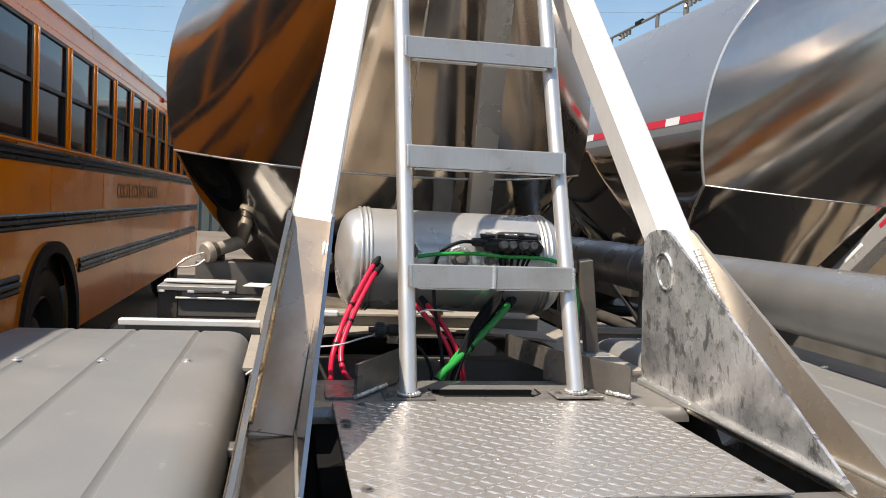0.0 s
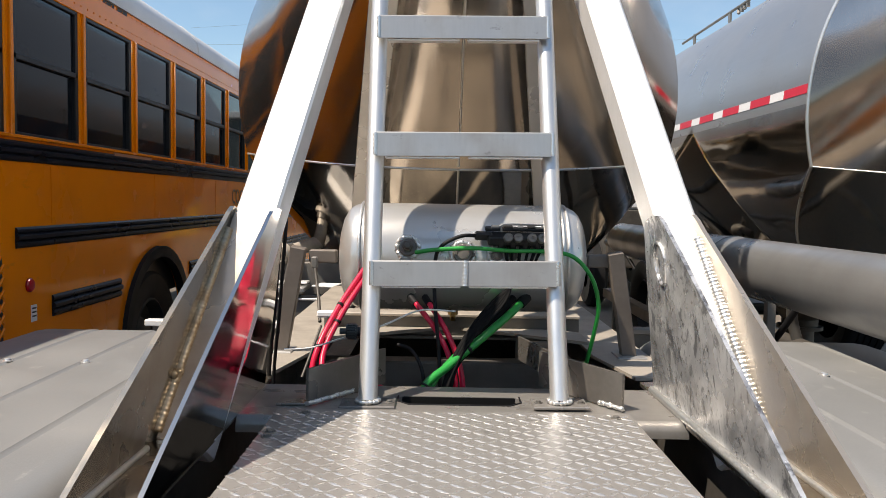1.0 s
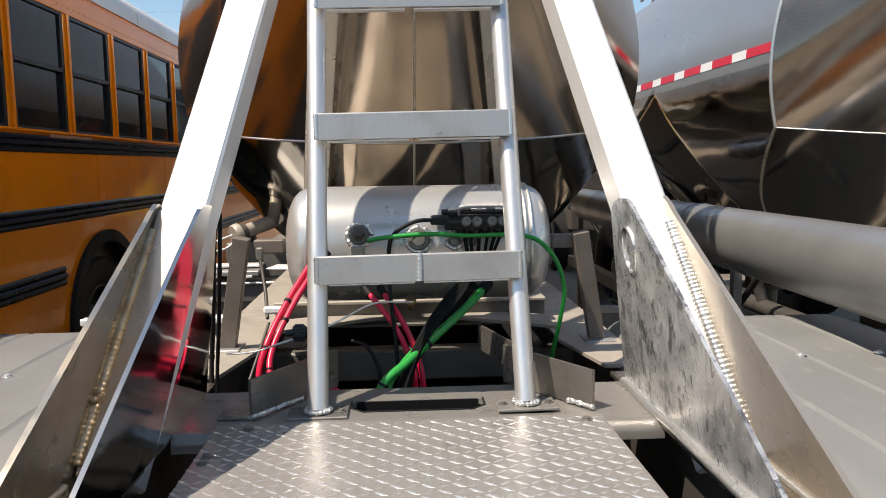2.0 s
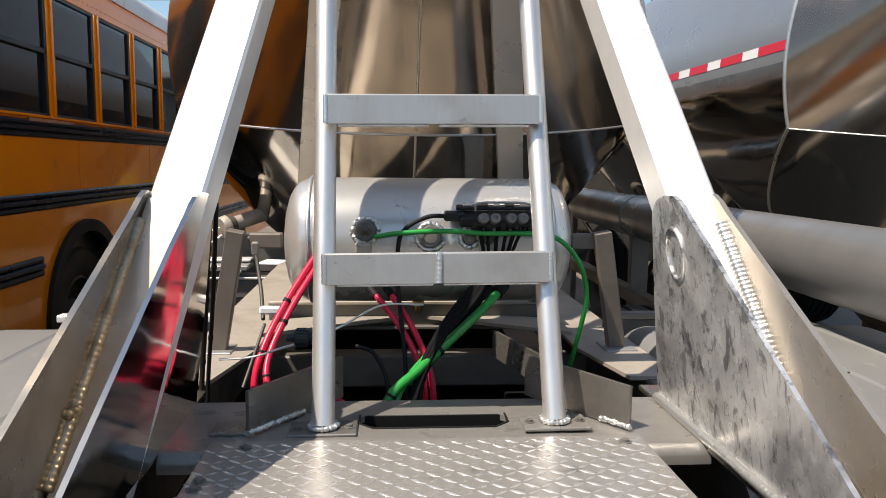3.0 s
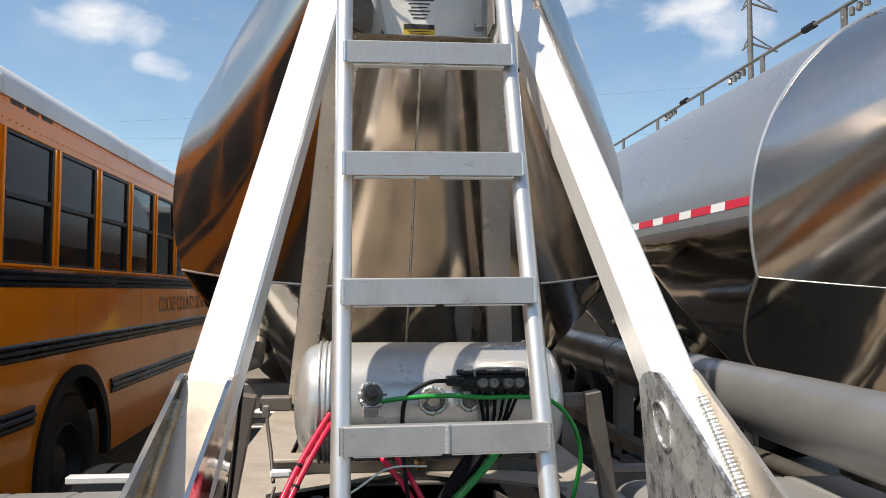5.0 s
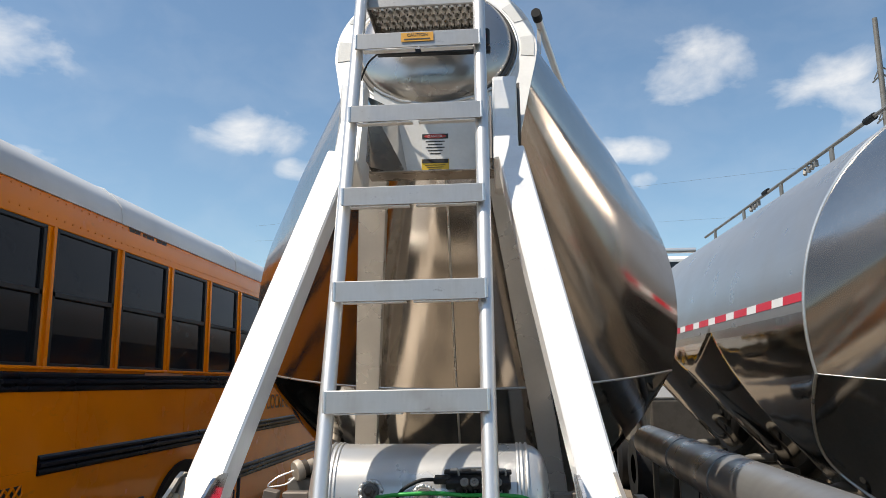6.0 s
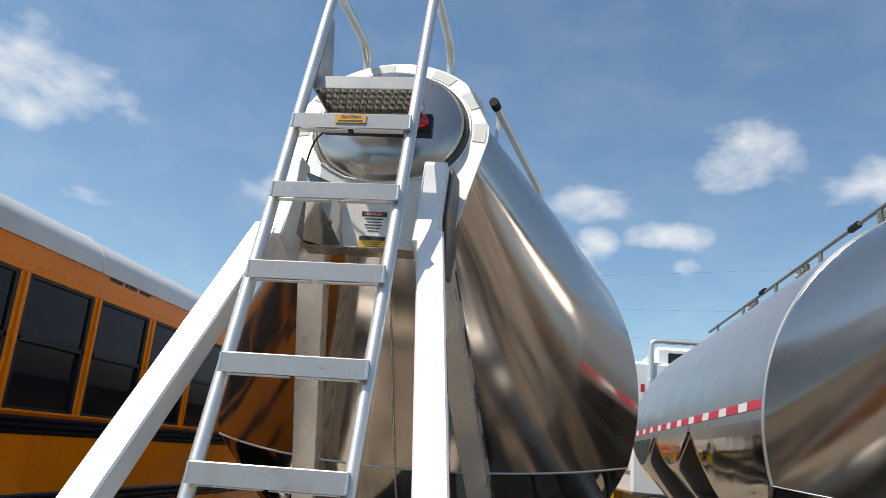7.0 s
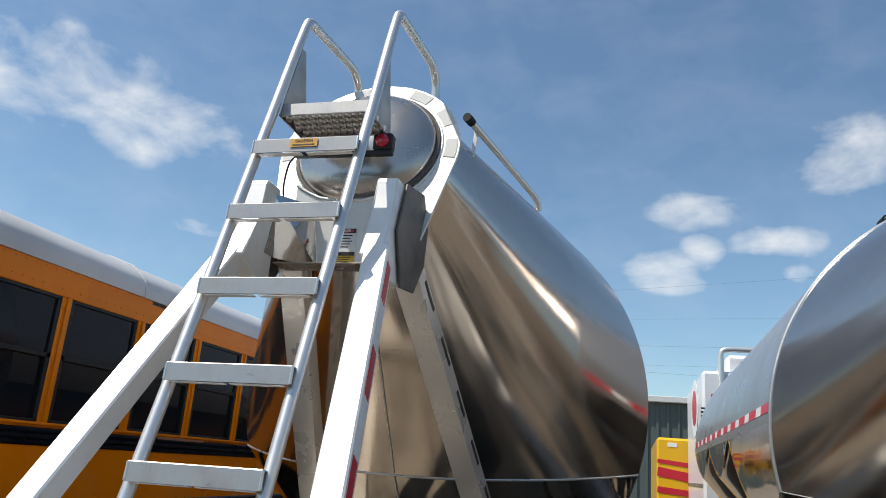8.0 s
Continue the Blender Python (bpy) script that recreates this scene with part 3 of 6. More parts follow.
def rough_bead(name, pts, r, parent, seed):
    """A hand-laid, lumpy weld bead through the places."""
    rng = random.Random(seed)
    line = []
    for p, q in zip(pts, pts[1:]):
        for f in (0.0, 0.33, 0.67):
            line.append(Vector(p).lerp(Vector(q), f) + Vector([r * 0.45 * (rng.random() - 0.5) for _ in range(3)]))
    bm = bmesh.new()
    tube(bm, line, [r * (0.72 + 0.55 * rng.random()) for _ in line], 8)
    return part(name, bm, WELD, parent, "", 60)


def bolt(parent, p, r=0.009, h=0.007, name="bolt", mat=None):
    bm = bmesh.new()
    lathe(bm, [(r * 1.7, 0), (r * 1.7, h * 0.25), (r, h * 0.25), (r, h * 0.9), (r * 0.7, h), (0, h)], pose(*p), 8)
    return part(name, bm, mat or FRAME, parent)


# ---- undercarriage ----
sub = thing("subframe", "dark suspension subframe under the trailer deck", "subframe")
for s in (-1, 1):
    # dim tone paints the shade on the rails' inner faces
    simple("side_rail", (0.06, 4.4, 0.20), pose(s * 0.568, 1.42, 0.955), DIMMETAL, sub, 0.006, "aluminium side rail darkened to its shade")
    # lower rails share the near-black, shade painted into the gap
    simple("lower_rail", (0.08, 4.4, 0.25), pose(s * 0.36, 1.4, 0.66), NEARBLACK, sub, 0.006, "lower rail in the near-black of the shaded gap")
for y in (-0.74, 0.9, 1.9, 3.0):
    simple("cross_member", (1.18, 0.09, 0.10), pose(0, y, 1.02 if y < 0 else 0.93), FRAME, sub, 0.006)
# near-black sheets added so the gaps below the deck go dark
simple("pan", (0.98, 3.6, 0.02), pose(0, 1.2, 0.74), NEARBLACK, sub, 0.004, "added near-black sheet for the shade under the deck")
simple("pan", (0.98, 0.02, 0.36), pose(0, -0.80, 0.85), NEARBLACK, sub, 0.004)
for y in (0.0, 1.35):
    bm = bmesh.new()
    tube(bm, [(-0.95, y - 0.05, 0.52), (0.95, y - 0.05, 0.52)], 0.065, 20)
    part("axle", bm, BLACKPLASTIC, sub, "", 40)


def wheel(x, y, r, w, name, label, s, rim_mat):
    """A tyre with rounded shoulders and tread grooves, on a dished rim with a hub."""
    wh = thing(name, label, "wheel", name + "s")
    m = pose(x, y, r) @ pose(0, 0, 0, 0, 90 * s, 0)
    bm = bmesh.new()
    h = w / 2
    prof = [(r * 0.56, -h * 0.8), (r * 0.72, -h), (r * 0.92, -h * 0.97), (r * 0.985, -h * 0.8)]
    for k in range(-2, 3):
        prof += [(r, h * (0.3 * k - 0.11)), (r, h * (0.3 * k + 0.11)), (r - 0.012, h * (0.3 * k + 0.12)), (r - 0.012, h * (0.3 * k + 0.18))]
    prof += [(r * 0.985, h * 0.8), (r * 0.92, h * 0.97), (r * 0.72, h), (r * 0.56, h * 0.8)]
    lathe(bm, prof, m, 48)
    part("tyre", bm, BLACK, wh, "", 35)
    bm = bmesh.new()
    lathe(bm, [(r * 0.57, h * 0.78), (r * 0.53, h * 0.85), (r * 0.50, h * 0.4), (r * 0.3, h * 0.3), (r * 0.28, h * 0.55), (r * 0.2, h * 0.6), (0, h * 0.6)], m, 40)
    part("rim", bm, rim_mat, wh, "", 35)
    return wh


DARKRIM = material("dark_wheel_paint", (0.03, 0.03, 0.03), 0.5, 0.0, grain=0.2, scale=30)
for s in (-1, 1):
    for y in (0.0, 1.35):
        wheel(s * 0.93, y - 0.05, 0.52, 0.56, "trailer_wheel", "black wide trailer tyre on a dark rim", s, DARKRIM)

# running gear of the other trailer
for s in (-1, 1):
    simple("frame_rail", (0.10, 7.6, 0.20), pose(3.173 + s * 0.5, 3.4, 0.86), FRAME, other, 0.006, "dusty frame rail")
for y in (0.6, 2.99, 4.9, 6.5):
    simple("cross_member", (1.1, 0.10, 0.12), pose(3.173, y, 0.86), FRAME, other, 0.006)
for s in (-1, 1):
    for y in (0.3, 5.9):
        wheel(3.173 + s * 0.93, y, 0.50, 0.45, "trailer_wheel", "black wide trailer tyre on a dark rim", s, DARKRIM)
for y in (0.3, 5.9):
    bm = bmesh.new()
    tube(bm, [(2.25, y, 0.5), (4.1, y, 0.5)], 0.06, 16)
    tube(bm, [(2.67, y, 0.5), (2.67, y, 0.80)], 0.05, 12)
    tube(bm, [(3.67, y, 0.5), (3.67, y, 0.80)], 0.05, 12)
    part("axle", bm, BLACKPLASTIC, other, "", 40)

# discharge gear under the other trailer's hoppers
bm = bmesh.new()
tube(bm, [(2.36, 0.9, 0.62), (2.36, 7.0, 0.62)], 0.055, 16)
part("discharge_pipe", bm, DIMMETAL, other, "dark discharge pipe along the side", 40)
for y in (3.19, 4.9, 6.5):
    bm = bmesh.new()
    lathe(bm, [(0.42, 0.86), (0.24, 0.66), (0.15, 0.56), (0.15, 0.50), (0.19, 0.50), (0.19, 0.47), (0.12, 0.47), (0.12, 0.30), (0, 0.30)], pose(3.173, y, 0), 28)
    part("outlet", bm, DIMMETAL, other, "dark hopper outlet with a valve flange", 30)
    bm = bmesh.new()
    tube(bm, spline([(2.36, y + 0.05, 0.64), (2.30, y + 0.02, 0.82), (2.26, y - 0.08, 1.02), (2.30, y - 0.26, 1.10), (2.44, y - 0.40, 1.12)], 6), 0.035, 12)
    part("bent_pipe", bm, FRAME, other, "", 50)
    bm = bmesh.new()
    tube(bm, spline([(2.2, y - 0.3, 0.95), (2.15, y - 0.1, 0.70), (2.2, y + 0.2, 0.55), (2.3, y + 0.6, 0.72), (2.2, y + 0.9, 0.98)], 6), 0.022, 10)
    part("loose_hose", bm, BLACK, other, "", 50)
    simple("control_box", (0.14, 0.26, 0.22), pose(2.30, y + 0.75, 1.0), DIMMETAL, other, 0.01)

# ---- fenders ----
for s in (-1, 1):
    fe = thing("fender", "grey ribbed plastic wheel fender with round rivets", "fender", "fenders")
    prof = [(-1.10, 0.86), (-1.07, 0.97), (-1.0, 1.05), (-0.88, 1.093), (-0.74, 1.10), (-0.2, 1.102), (0.45, 1.102), (0.66, 1.101), (0.735, 1.094), (0.785, 1.075), (0.812, 1.03), (0.822, 0.86)]
    cols = [(0.608, -0.15), (0.609, -0.095), (0.612, -0.066), (0.620, -0.041), (0.634, -0.020), (0.652, -0.007), (0.676, -0.001), (0.70, 0.0), (0.769, 0.0005), (0.774, -0.0055), (0.779, -0.0055), (0.788, 0.0008), (0.83, 0.0),
            (0.966, 0.0005), (0.971, -0.0055), (0.976, -0.0055), (0.985, 0.0008), (1.03, 0.0), (1.150, 0.0005), (1.155, -0.0055), (1.160, -0.0055), (1.169, 0.0008), (1.21, 0.0), (1.33, 0.0), (1.355, -0.01), (1.365, -0.05)]
    bm = bmesh.new()
    rows = []
    for i, (y, z) in enumerate(prof):
        a, b = prof[max(0, i - 1)], prof[min(len(prof) - 1, i + 1)]
        n = Vector((0, -(b[1] - a[1]), b[0] - a[0])).normalized()
        rows.append([Vector((s * x, y, z)) + n * d for x, d in cols])
    sheet(bm, rows)
    ob = part("shell", bm, FENDER, fe, "", 35)
    so = ob.modifiers.new("thickness", "SOLIDIFY")
    so.thickness, so.offset = 0.006, -1
    for y in (0.21,):
        for x in (0.757, 0.967, 1.17):
            bm = bmesh.new()
            lathe(bm, [(0.013, 0), (0.013, 0.002), (0.009, 0.0025), (0.008, 0.006), (0.004, 0.008), (0, 0.0085)], pose(s * x, y, 1.102), 14)
            part("rivet", bm, BRIGHT, fe, "", 40)
    simple("bracket", (0.10, 0.05, 0.02), pose(s * 0.575, -0.3, 1.03), FRAME, fe, 0.003)
    bar_ = thing("fender_bar", "flat aluminium bar behind the fender", "bar", "fender bars")
    # left flat in the sunlit tone, right one darker for its shade
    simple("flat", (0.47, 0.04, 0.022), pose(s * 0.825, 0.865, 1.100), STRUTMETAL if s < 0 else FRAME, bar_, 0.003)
    simple("web", (0.45, 0.012, 0.12), pose(s * 0.815, 0.87, 1.03), FRAME, bar_, 0.003)

# ---- deck ----
deck = thing("deck_plate", "raised-lug aluminium tread plate bolted on as a deck", "deck plate")
simple("plate", (0.763, 0.60, 0.006), pose(-0.0135, -0.435, 1.083), TREAD, deck, 0.0015)
bm = bmesh.new()
lugs = []
for j in range(30):
    for i in range(25):
        x = -0.385 + i * 0.0490 + (0.0245 if j % 2 else 0)
        y = -0.727 + j * 0.0228
        if x > 0.352 or y > -0.145:
            continue
        lugs += [(x, y, -36, 0.0023), (x + 0.0245, y, 38, 0.0009)]
for x, y, turn, hgt in lugs:
    if x < 0.362:
        m = pose(x, y, 1.0858, 0, 0, turn)
        a, b = 0.0150, 0.0038
        lo = [bm.verts.new(m @ Vector(p)) for p in ((-a, 0, 0), (-a * 0.3, -b, 0), (a * 0.3, -b, 0), (a, 0, 0), (a * 0.3, b, 0), (-a * 0.3, b, 0))]
        top = [bm.verts.new(m @ Vector(p)) for p in ((-a * 0.55, 0, hgt), (0, -b * 0.3, hgt * 1.05), (a * 0.55, 0, hgt), (0, b * 0.3, hgt * 1.05))]
        for q in ((lo[0], lo[1], top[1], top[0]), (lo[1], lo[2], top[1]), (lo[2], lo[3], top[2], top[1]), (lo[3], lo[4], top[3], top[2]), (lo[4], lo[5], top[3]), (lo[5], lo[0], top[0], top[3]), (top[0], top[1], top[2], top[3])):
            bm.faces.new(q)
tagged(part("tread_relief", bm, LUG, deck, "raised lugs", 60), kind="stuff")
for x, y in ((-0.33, -0.168), (0.33, -0.168), (-0.37, -0.68), (0.335, -0.68), (-0.375, -0.30), (-0.375, -0.33)):
    bolt(deck, (x, y, 1.086), 0.007, 0.006)

shelf = thing("cross_plate", "smooth grey aluminium cross plate with a hand slot", "plate")
# plate with a slot, in four strips
X0, X1, SX0, SX1, Y0, Y1, SY0, SY1 = -0.475, 0.485, -0.140, 0.142, -0.16, 0.105, -0.062, 0.012
for nm, a, b, c, d in (("front_strip", X0, X1, Y0, SY0), ("back_strip", X0, X1, SY1, Y1), ("left_strip", X0, SX0, SY0, SY1), ("right_strip", SX1, X1, SY0, SY1)):
    simple(nm, (b - a, d - c, 0.012), pose((a + b) / 2, (c + d) / 2, 1.073), CROSSPLATE, shelf, 0.0)
bm = bmesh.new()
prism(bm, [(-0.16, 1.079), (-0.172, 1.072), (-0.176, 1.06), (-0.176, 1.045), (-0.166, 1.045), (-0.166, 1.06), (-0.16, 1.067)], "x", X0, X1)
part("front_flange", bm, CROSSPLATE, shelf, "", 50)
bm = bmesh.new()
prism(bm, [(0.105, 1.079), (0.117, 1.072), (0.121, 1.06), (0.121, 1.045), (0.111, 1.045), (0.111, 1.06), (0.105, 1.067)], "x", X0, X1)
part("back_flange", bm, CROSSPLATE, shelf, "", 50)
# near-black walls and floor paint the shade inside the slot
for a, b, c, d in ((SX0, SX1, SY0, SY0 + 0.004), (SX0, SX1, SY1 - 0.004, SY1)):
    simple("slot_wall", (b - a, d - c, 0.064), pose((a + b) / 2, (c + d) / 2, 1.046), NEARBLACK, shelf, 0.0)
simple("slot_floor", (SX1 - SX0 + 0.04, SY1 - SY0 + 0.03, 0.01), pose((SX0 + SX1) / 2, (SY0 + SY1) / 2, 1.012), NEARBLACK, shelf, 0.0)
for sx, x in ((1, SX0), (-1, SX1)):
    for sy, y, c in ((1, SY0, 0.026), (-1, SY1, 0.012)):
        bm = bmesh.new()
        prism(bm, [(x, y), (x + sx * c, y), (x, y + sy * c)], "z", 1.067, 1.079)
        part("slot_corner", bm, CROSSPLATE, shelf)
bm = bmesh.new()
tube(bm, [(SX0 - 0.001, SY1, 1.0795), (SX0 - 0.001, SY0 + 0.026, 1.0795), (SX0 + 0.026, SY0 - 0.001, 1.0795), (SX1 - 0.026, SY0 - 0.001, 1.0795), (SX1 + 0.001, SY0 + 0.026, 1.0795), (SX1 + 0.001, SY1, 1.0795)], 0.0022, 6)
part("slot_trim", bm, BLACK, shelf, "black rubber slot edging", 60)

# ---- ladder ----
RISE, GO = 0.3042, 0.1112
ladder = thing("ladder", "bright aluminium ladder with channel rungs welded to tube rails", "ladder")
for s in (-1, 1):
    x = s * 0.216 + 0.006
    low = [(x, -0.068, 1.09), (x, 0.80, 3.466), (x, 0.855, 3.605)]
    bend = spline([(x, 0.868, 3.635), (x, 0.885, 3.662), (x, 0.915, 3.678), (x, 0.955, 3.682)], 4)
    back = [(x, 1.20, 3.715), (x, 1.40, 3.74)]
    drop = spline([(x, 1.46, 3.743), (x, 1.52, 3.72), (x, 1.555, 3.68), (x, 1.565, 3.60), (x, 1.57, 3.36)], 4)
    bm = bmesh.new()
    tube(bm, low + bend + back + drop, 0.0218, 20)
    part("rail", bm, BRIGHT, ladder, "", 40)
    bm = bmesh.new()
    box(bm, (0.125, 0.075, 0.007), pose(x, -0.066, 1.0835), 0.002)
    # left plate darkened for its shadow, right one keeps the grey
    foot = part("foot_plate", bm, FOOTMETAL if s < 0 else CROSSPLATE, ladder, "dirty foot plate with shade in its dark tone" if s < 0 else "grey foot plate")
    for d in (-0.048, 0.048):
        bolt(foot, (x + d, -0.068, 1.087), 0.006, 0.006)
    rough_bead("foot_weld", [(x + 0.025 * math.cos(2 * math.pi * k / 30), -0.067 + 0.025 * math.sin(2 * math.pi * k / 30), 1.092) for k in range(31)], 0.0048, ladder, 7)
for k in range(6):
    y, z = GO * k, 1.372 + RISE * k
    m = pose(0.008, y, z, -6)
    bm = bmesh.new()
    prof = [(-0.014, -0.029), (-0.014, 0.027), (-0.012, 0.030), (0.045, 0.030), (0.045, 0.026), (-0.009, 0.026), (-0.009, -0.029)]
    prism(bm, prof, "x", -0.214, 0.214)
    bmesh.ops.transform(bm, matrix=m, verts=bm.verts)
    rung = part("rung", bm, MILL, ladder)
    for s in (-1, 1):
        # lips take the paler sunlit tone to show light reflected from below
        bm = bmesh.new()
        box(bm, (0.182, 0.026, 0.004), m @ pose(s * 0.101, 0.006, -0.0305, 4), 0.001)
        part("lip", bm, STRUTMETAL, rung)
        bm = bmesh.new()
        tube(bm, [m @ Vector((s * (0.2145 + 0.001 * (i % 2)), -0.011, -0.027 + 0.0055 * i)) for i in range(11)], [0.0052 + 0.0005 * (i % 2) for i in range(11)], 7)
        part("end_weld", bm, WELD, rung, "", 60)
    if k < 1:
        bead("joint_weld", [m @ Vector((0.002, -0.012, 0.030)), m @ Vector((0.0, -0.013, -0.028))], 0.0065, rung)
# top step with a punched grip tread
simple("step_nosing", (0.40, 0.014, 0.060), pose(0.006, 0.720, 3.135, -8), MILL, ladder, 0.003)
simple("step_back", (0.40, 0.012, 0.045), pose(0.006, 0.925, 3.125), MILL, ladder, 0.003)
bm = bmesh.new()
for j in range(4):
    yy = 0.735 + j * 0.048
    n = 13
    for i in range(n):
        cx = 0.006 - 0.19 + 0.38 * (i + 0.5) / n + (0.0146 if j % 2 else 0)
        w = 0.38 / n * 0.5
        ring_o = [(cx - w, yy), (cx - w * 0.4, yy - 0.024), (cx + w * 0.4, yy - 0.024), (cx + w, yy), (cx + w * 0.4, yy + 0.024), (cx - w * 0.4, yy + 0.024)]
        o = [bm.verts.new((a, b, 3.118)) for a, b in ring_o]
        q = [bm.verts.new((cx + (a - cx) * 0.72, yy + (b - yy) * 0.72, 3.098)) for a, b in ring_o]
        for t in range(6):
            bm.faces.new((o[t], o[(t + 1) % 6], q[(t + 1) % 6], q[t]))
# pale teeth over a dark sheet paint the tread's lit and shaded parts
part("grip_tread", bm, STRUTMETAL, ladder, "punched aluminium grip tread")
simple("tread_shade", (0.396, 0.195, 0.003), pose(0.006, 0.822, 3.1205), DIMMETAL, ladder, 0.0, "added dark sheet for the shade between the grip teeth")
for s in (-1, 1):
    bm = bmesh.new()
    prism(bm, [(0.695, 3.10), (0.955, 3.10), (0.955, 3.15), (0.86, 3.49), (0.825, 3.49)], "x", s * 0.196 + 0.004, s * 0.201 + 0.004)
    part("side_plate", bm, MILL, ladder)
caution = thing("caution_label", "orange caution label on the upper rung", "label")
LABELORANGE = material("orange_label", (0.62, 0.30, 0.03), 0.5, 0.0, grain=0.08, scale=60)
LABELWHITE = material("white_label", (0.78, 0.78, 0.76), 0.5, 0.0, grain=0.05, scale=60)
LABELRED = material("red_label", (0.5, 0.05, 0.04), 0.5, 0.0, grain=0.05, scale=60)
LABELYELLOW = material("yellow_label", (0.70, 0.47, 0.04), 0.5, 0.0, grain=0.06, scale=60)
INK = material("black_ink", (0.03, 0.03, 0.03), 0.6, 0.0, grain=0.1, scale=60)
mF = pose(0.008, GO * 5, 1.372 + RISE * 5, -6)
simple("sheet", (0.112, 0.0012, 0.034), mF @ pose(0, -0.0175, 0.006), LABELORANGE, caution, 0.0)
lettering("word", "CAUTION", 0.016, INK, caution, mF @ pose(-0.036, -0.0185, 0.008, 90, 0, 0))
simple("text_bar", (0.09, 0.0008, 0.005), mF @ pose(0, -0.0185, -0.003), INK, caution, 0.0)

# the ladder leans a little to one side
LEAN = pose(0.006, 0, 1.4, 0, -0.75, 0) @ pose(-0.006, 0, -1.4)
ladder.matrix_world = LEAN
caution.matrix_world = LEAN

# marker light under the step
lamp = thing("marker_light", "red rear marker light in a black housing on a bar", "light")
simple("light_bar", (0.44, 0.03, 0.02), pose(0.02, 0.85, 2.985), BLACKPLASTIC, lamp, 0.003, "dark light bar")
simple("housing", (0.085, 0.05, 0.075), pose(0.195, 0.86, 3.035), BLACKPLASTIC, lamp, 0.008)
REDLENS = material("red_lens", (0.45, 0.004, 0.02), 0.12, 0.0, grain=0.1, scale=120, coat=0.5)
bm = bmesh.new()
lathe(bm, [(0.029, 0.0), (0.029, 0.008), (0.024, 0.014), (0.012, 0.018), (0, 0.019)], pose(0.195, 0.836, 3.035, 90, 0, 0), 24)
part("lens", bm, REDLENS, lamp, "red lens", 50)
bm = bmesh.new()
tube(bm, spline([(-0.20, 0.86, 2.99), (-0.25, 0.90, 2.96), (-0.30, 0.98, 2.88), (-0.31, 1.05, 2.80)], 6), 0.004, 6)
part("cable", bm, BLACK, lamp)

# ---- strut gussets ----


def plate_on(poly, s, x_of_z, thick):
    """A plate with outline (y, z), leaning as x_of_z tells, on side s."""
    bm = bmesh.new()
    A = [bm.verts.new((s * x_of_z(z), y, z)) for y, z in poly]
    B = [bm.verts.new((s * (x_of_z(z) + thick), y, z)) for y, z in poly]
    bm.faces.new(A)
    bm.faces.new(B)
    for i in range(len(poly)):
        j = (i + 1) % len(poly)
        bm.faces.new((A[i], A[j], B[j], B[i]))
    return bm


def lean_in(z):
    return 0.481 - 0.155 * (z - 1.1)


def lean_out(z):
    return 0.575 - 0.175 * (z - 1.1)


inner_poly = [(0.09, 1.079), (0.046, 1.295), (0.014, 1.43), (0.004, 1.474), (-0.008, 1.490), (-0.028, 1.504), (-0.055, 1.513), (-0.085, 1.517), (-0.115, 1.5165), (-0.135, 1.511), (-0.155, 1.500), (-0.178, 1.482), (-0.242, 1.440), (-0.474, 1.272), (-0.725, 1.088), (-0.735, 1.079)]
outer_poly = [(0.10, 1.079), (0.02, 1.42), (-0.03, 1.49), (-0.055, 1.515), (-0.085, 1.520), (-0.11, 1.508), (-0.135, 1.488), (-0.735, 1.092), (-0.745, 1.079)]


def strut_line(s, z, depth=0.0):
    """A place along the front face of a strut at height z, set back by depth."""
    f = z - 1.5
    return Vector((s * (0.463 - 0.168 * f) + (0.010 if s > 0 else 0.006), -0.085 + 0.673 * f + depth * 0.83, z - depth * 0.56))


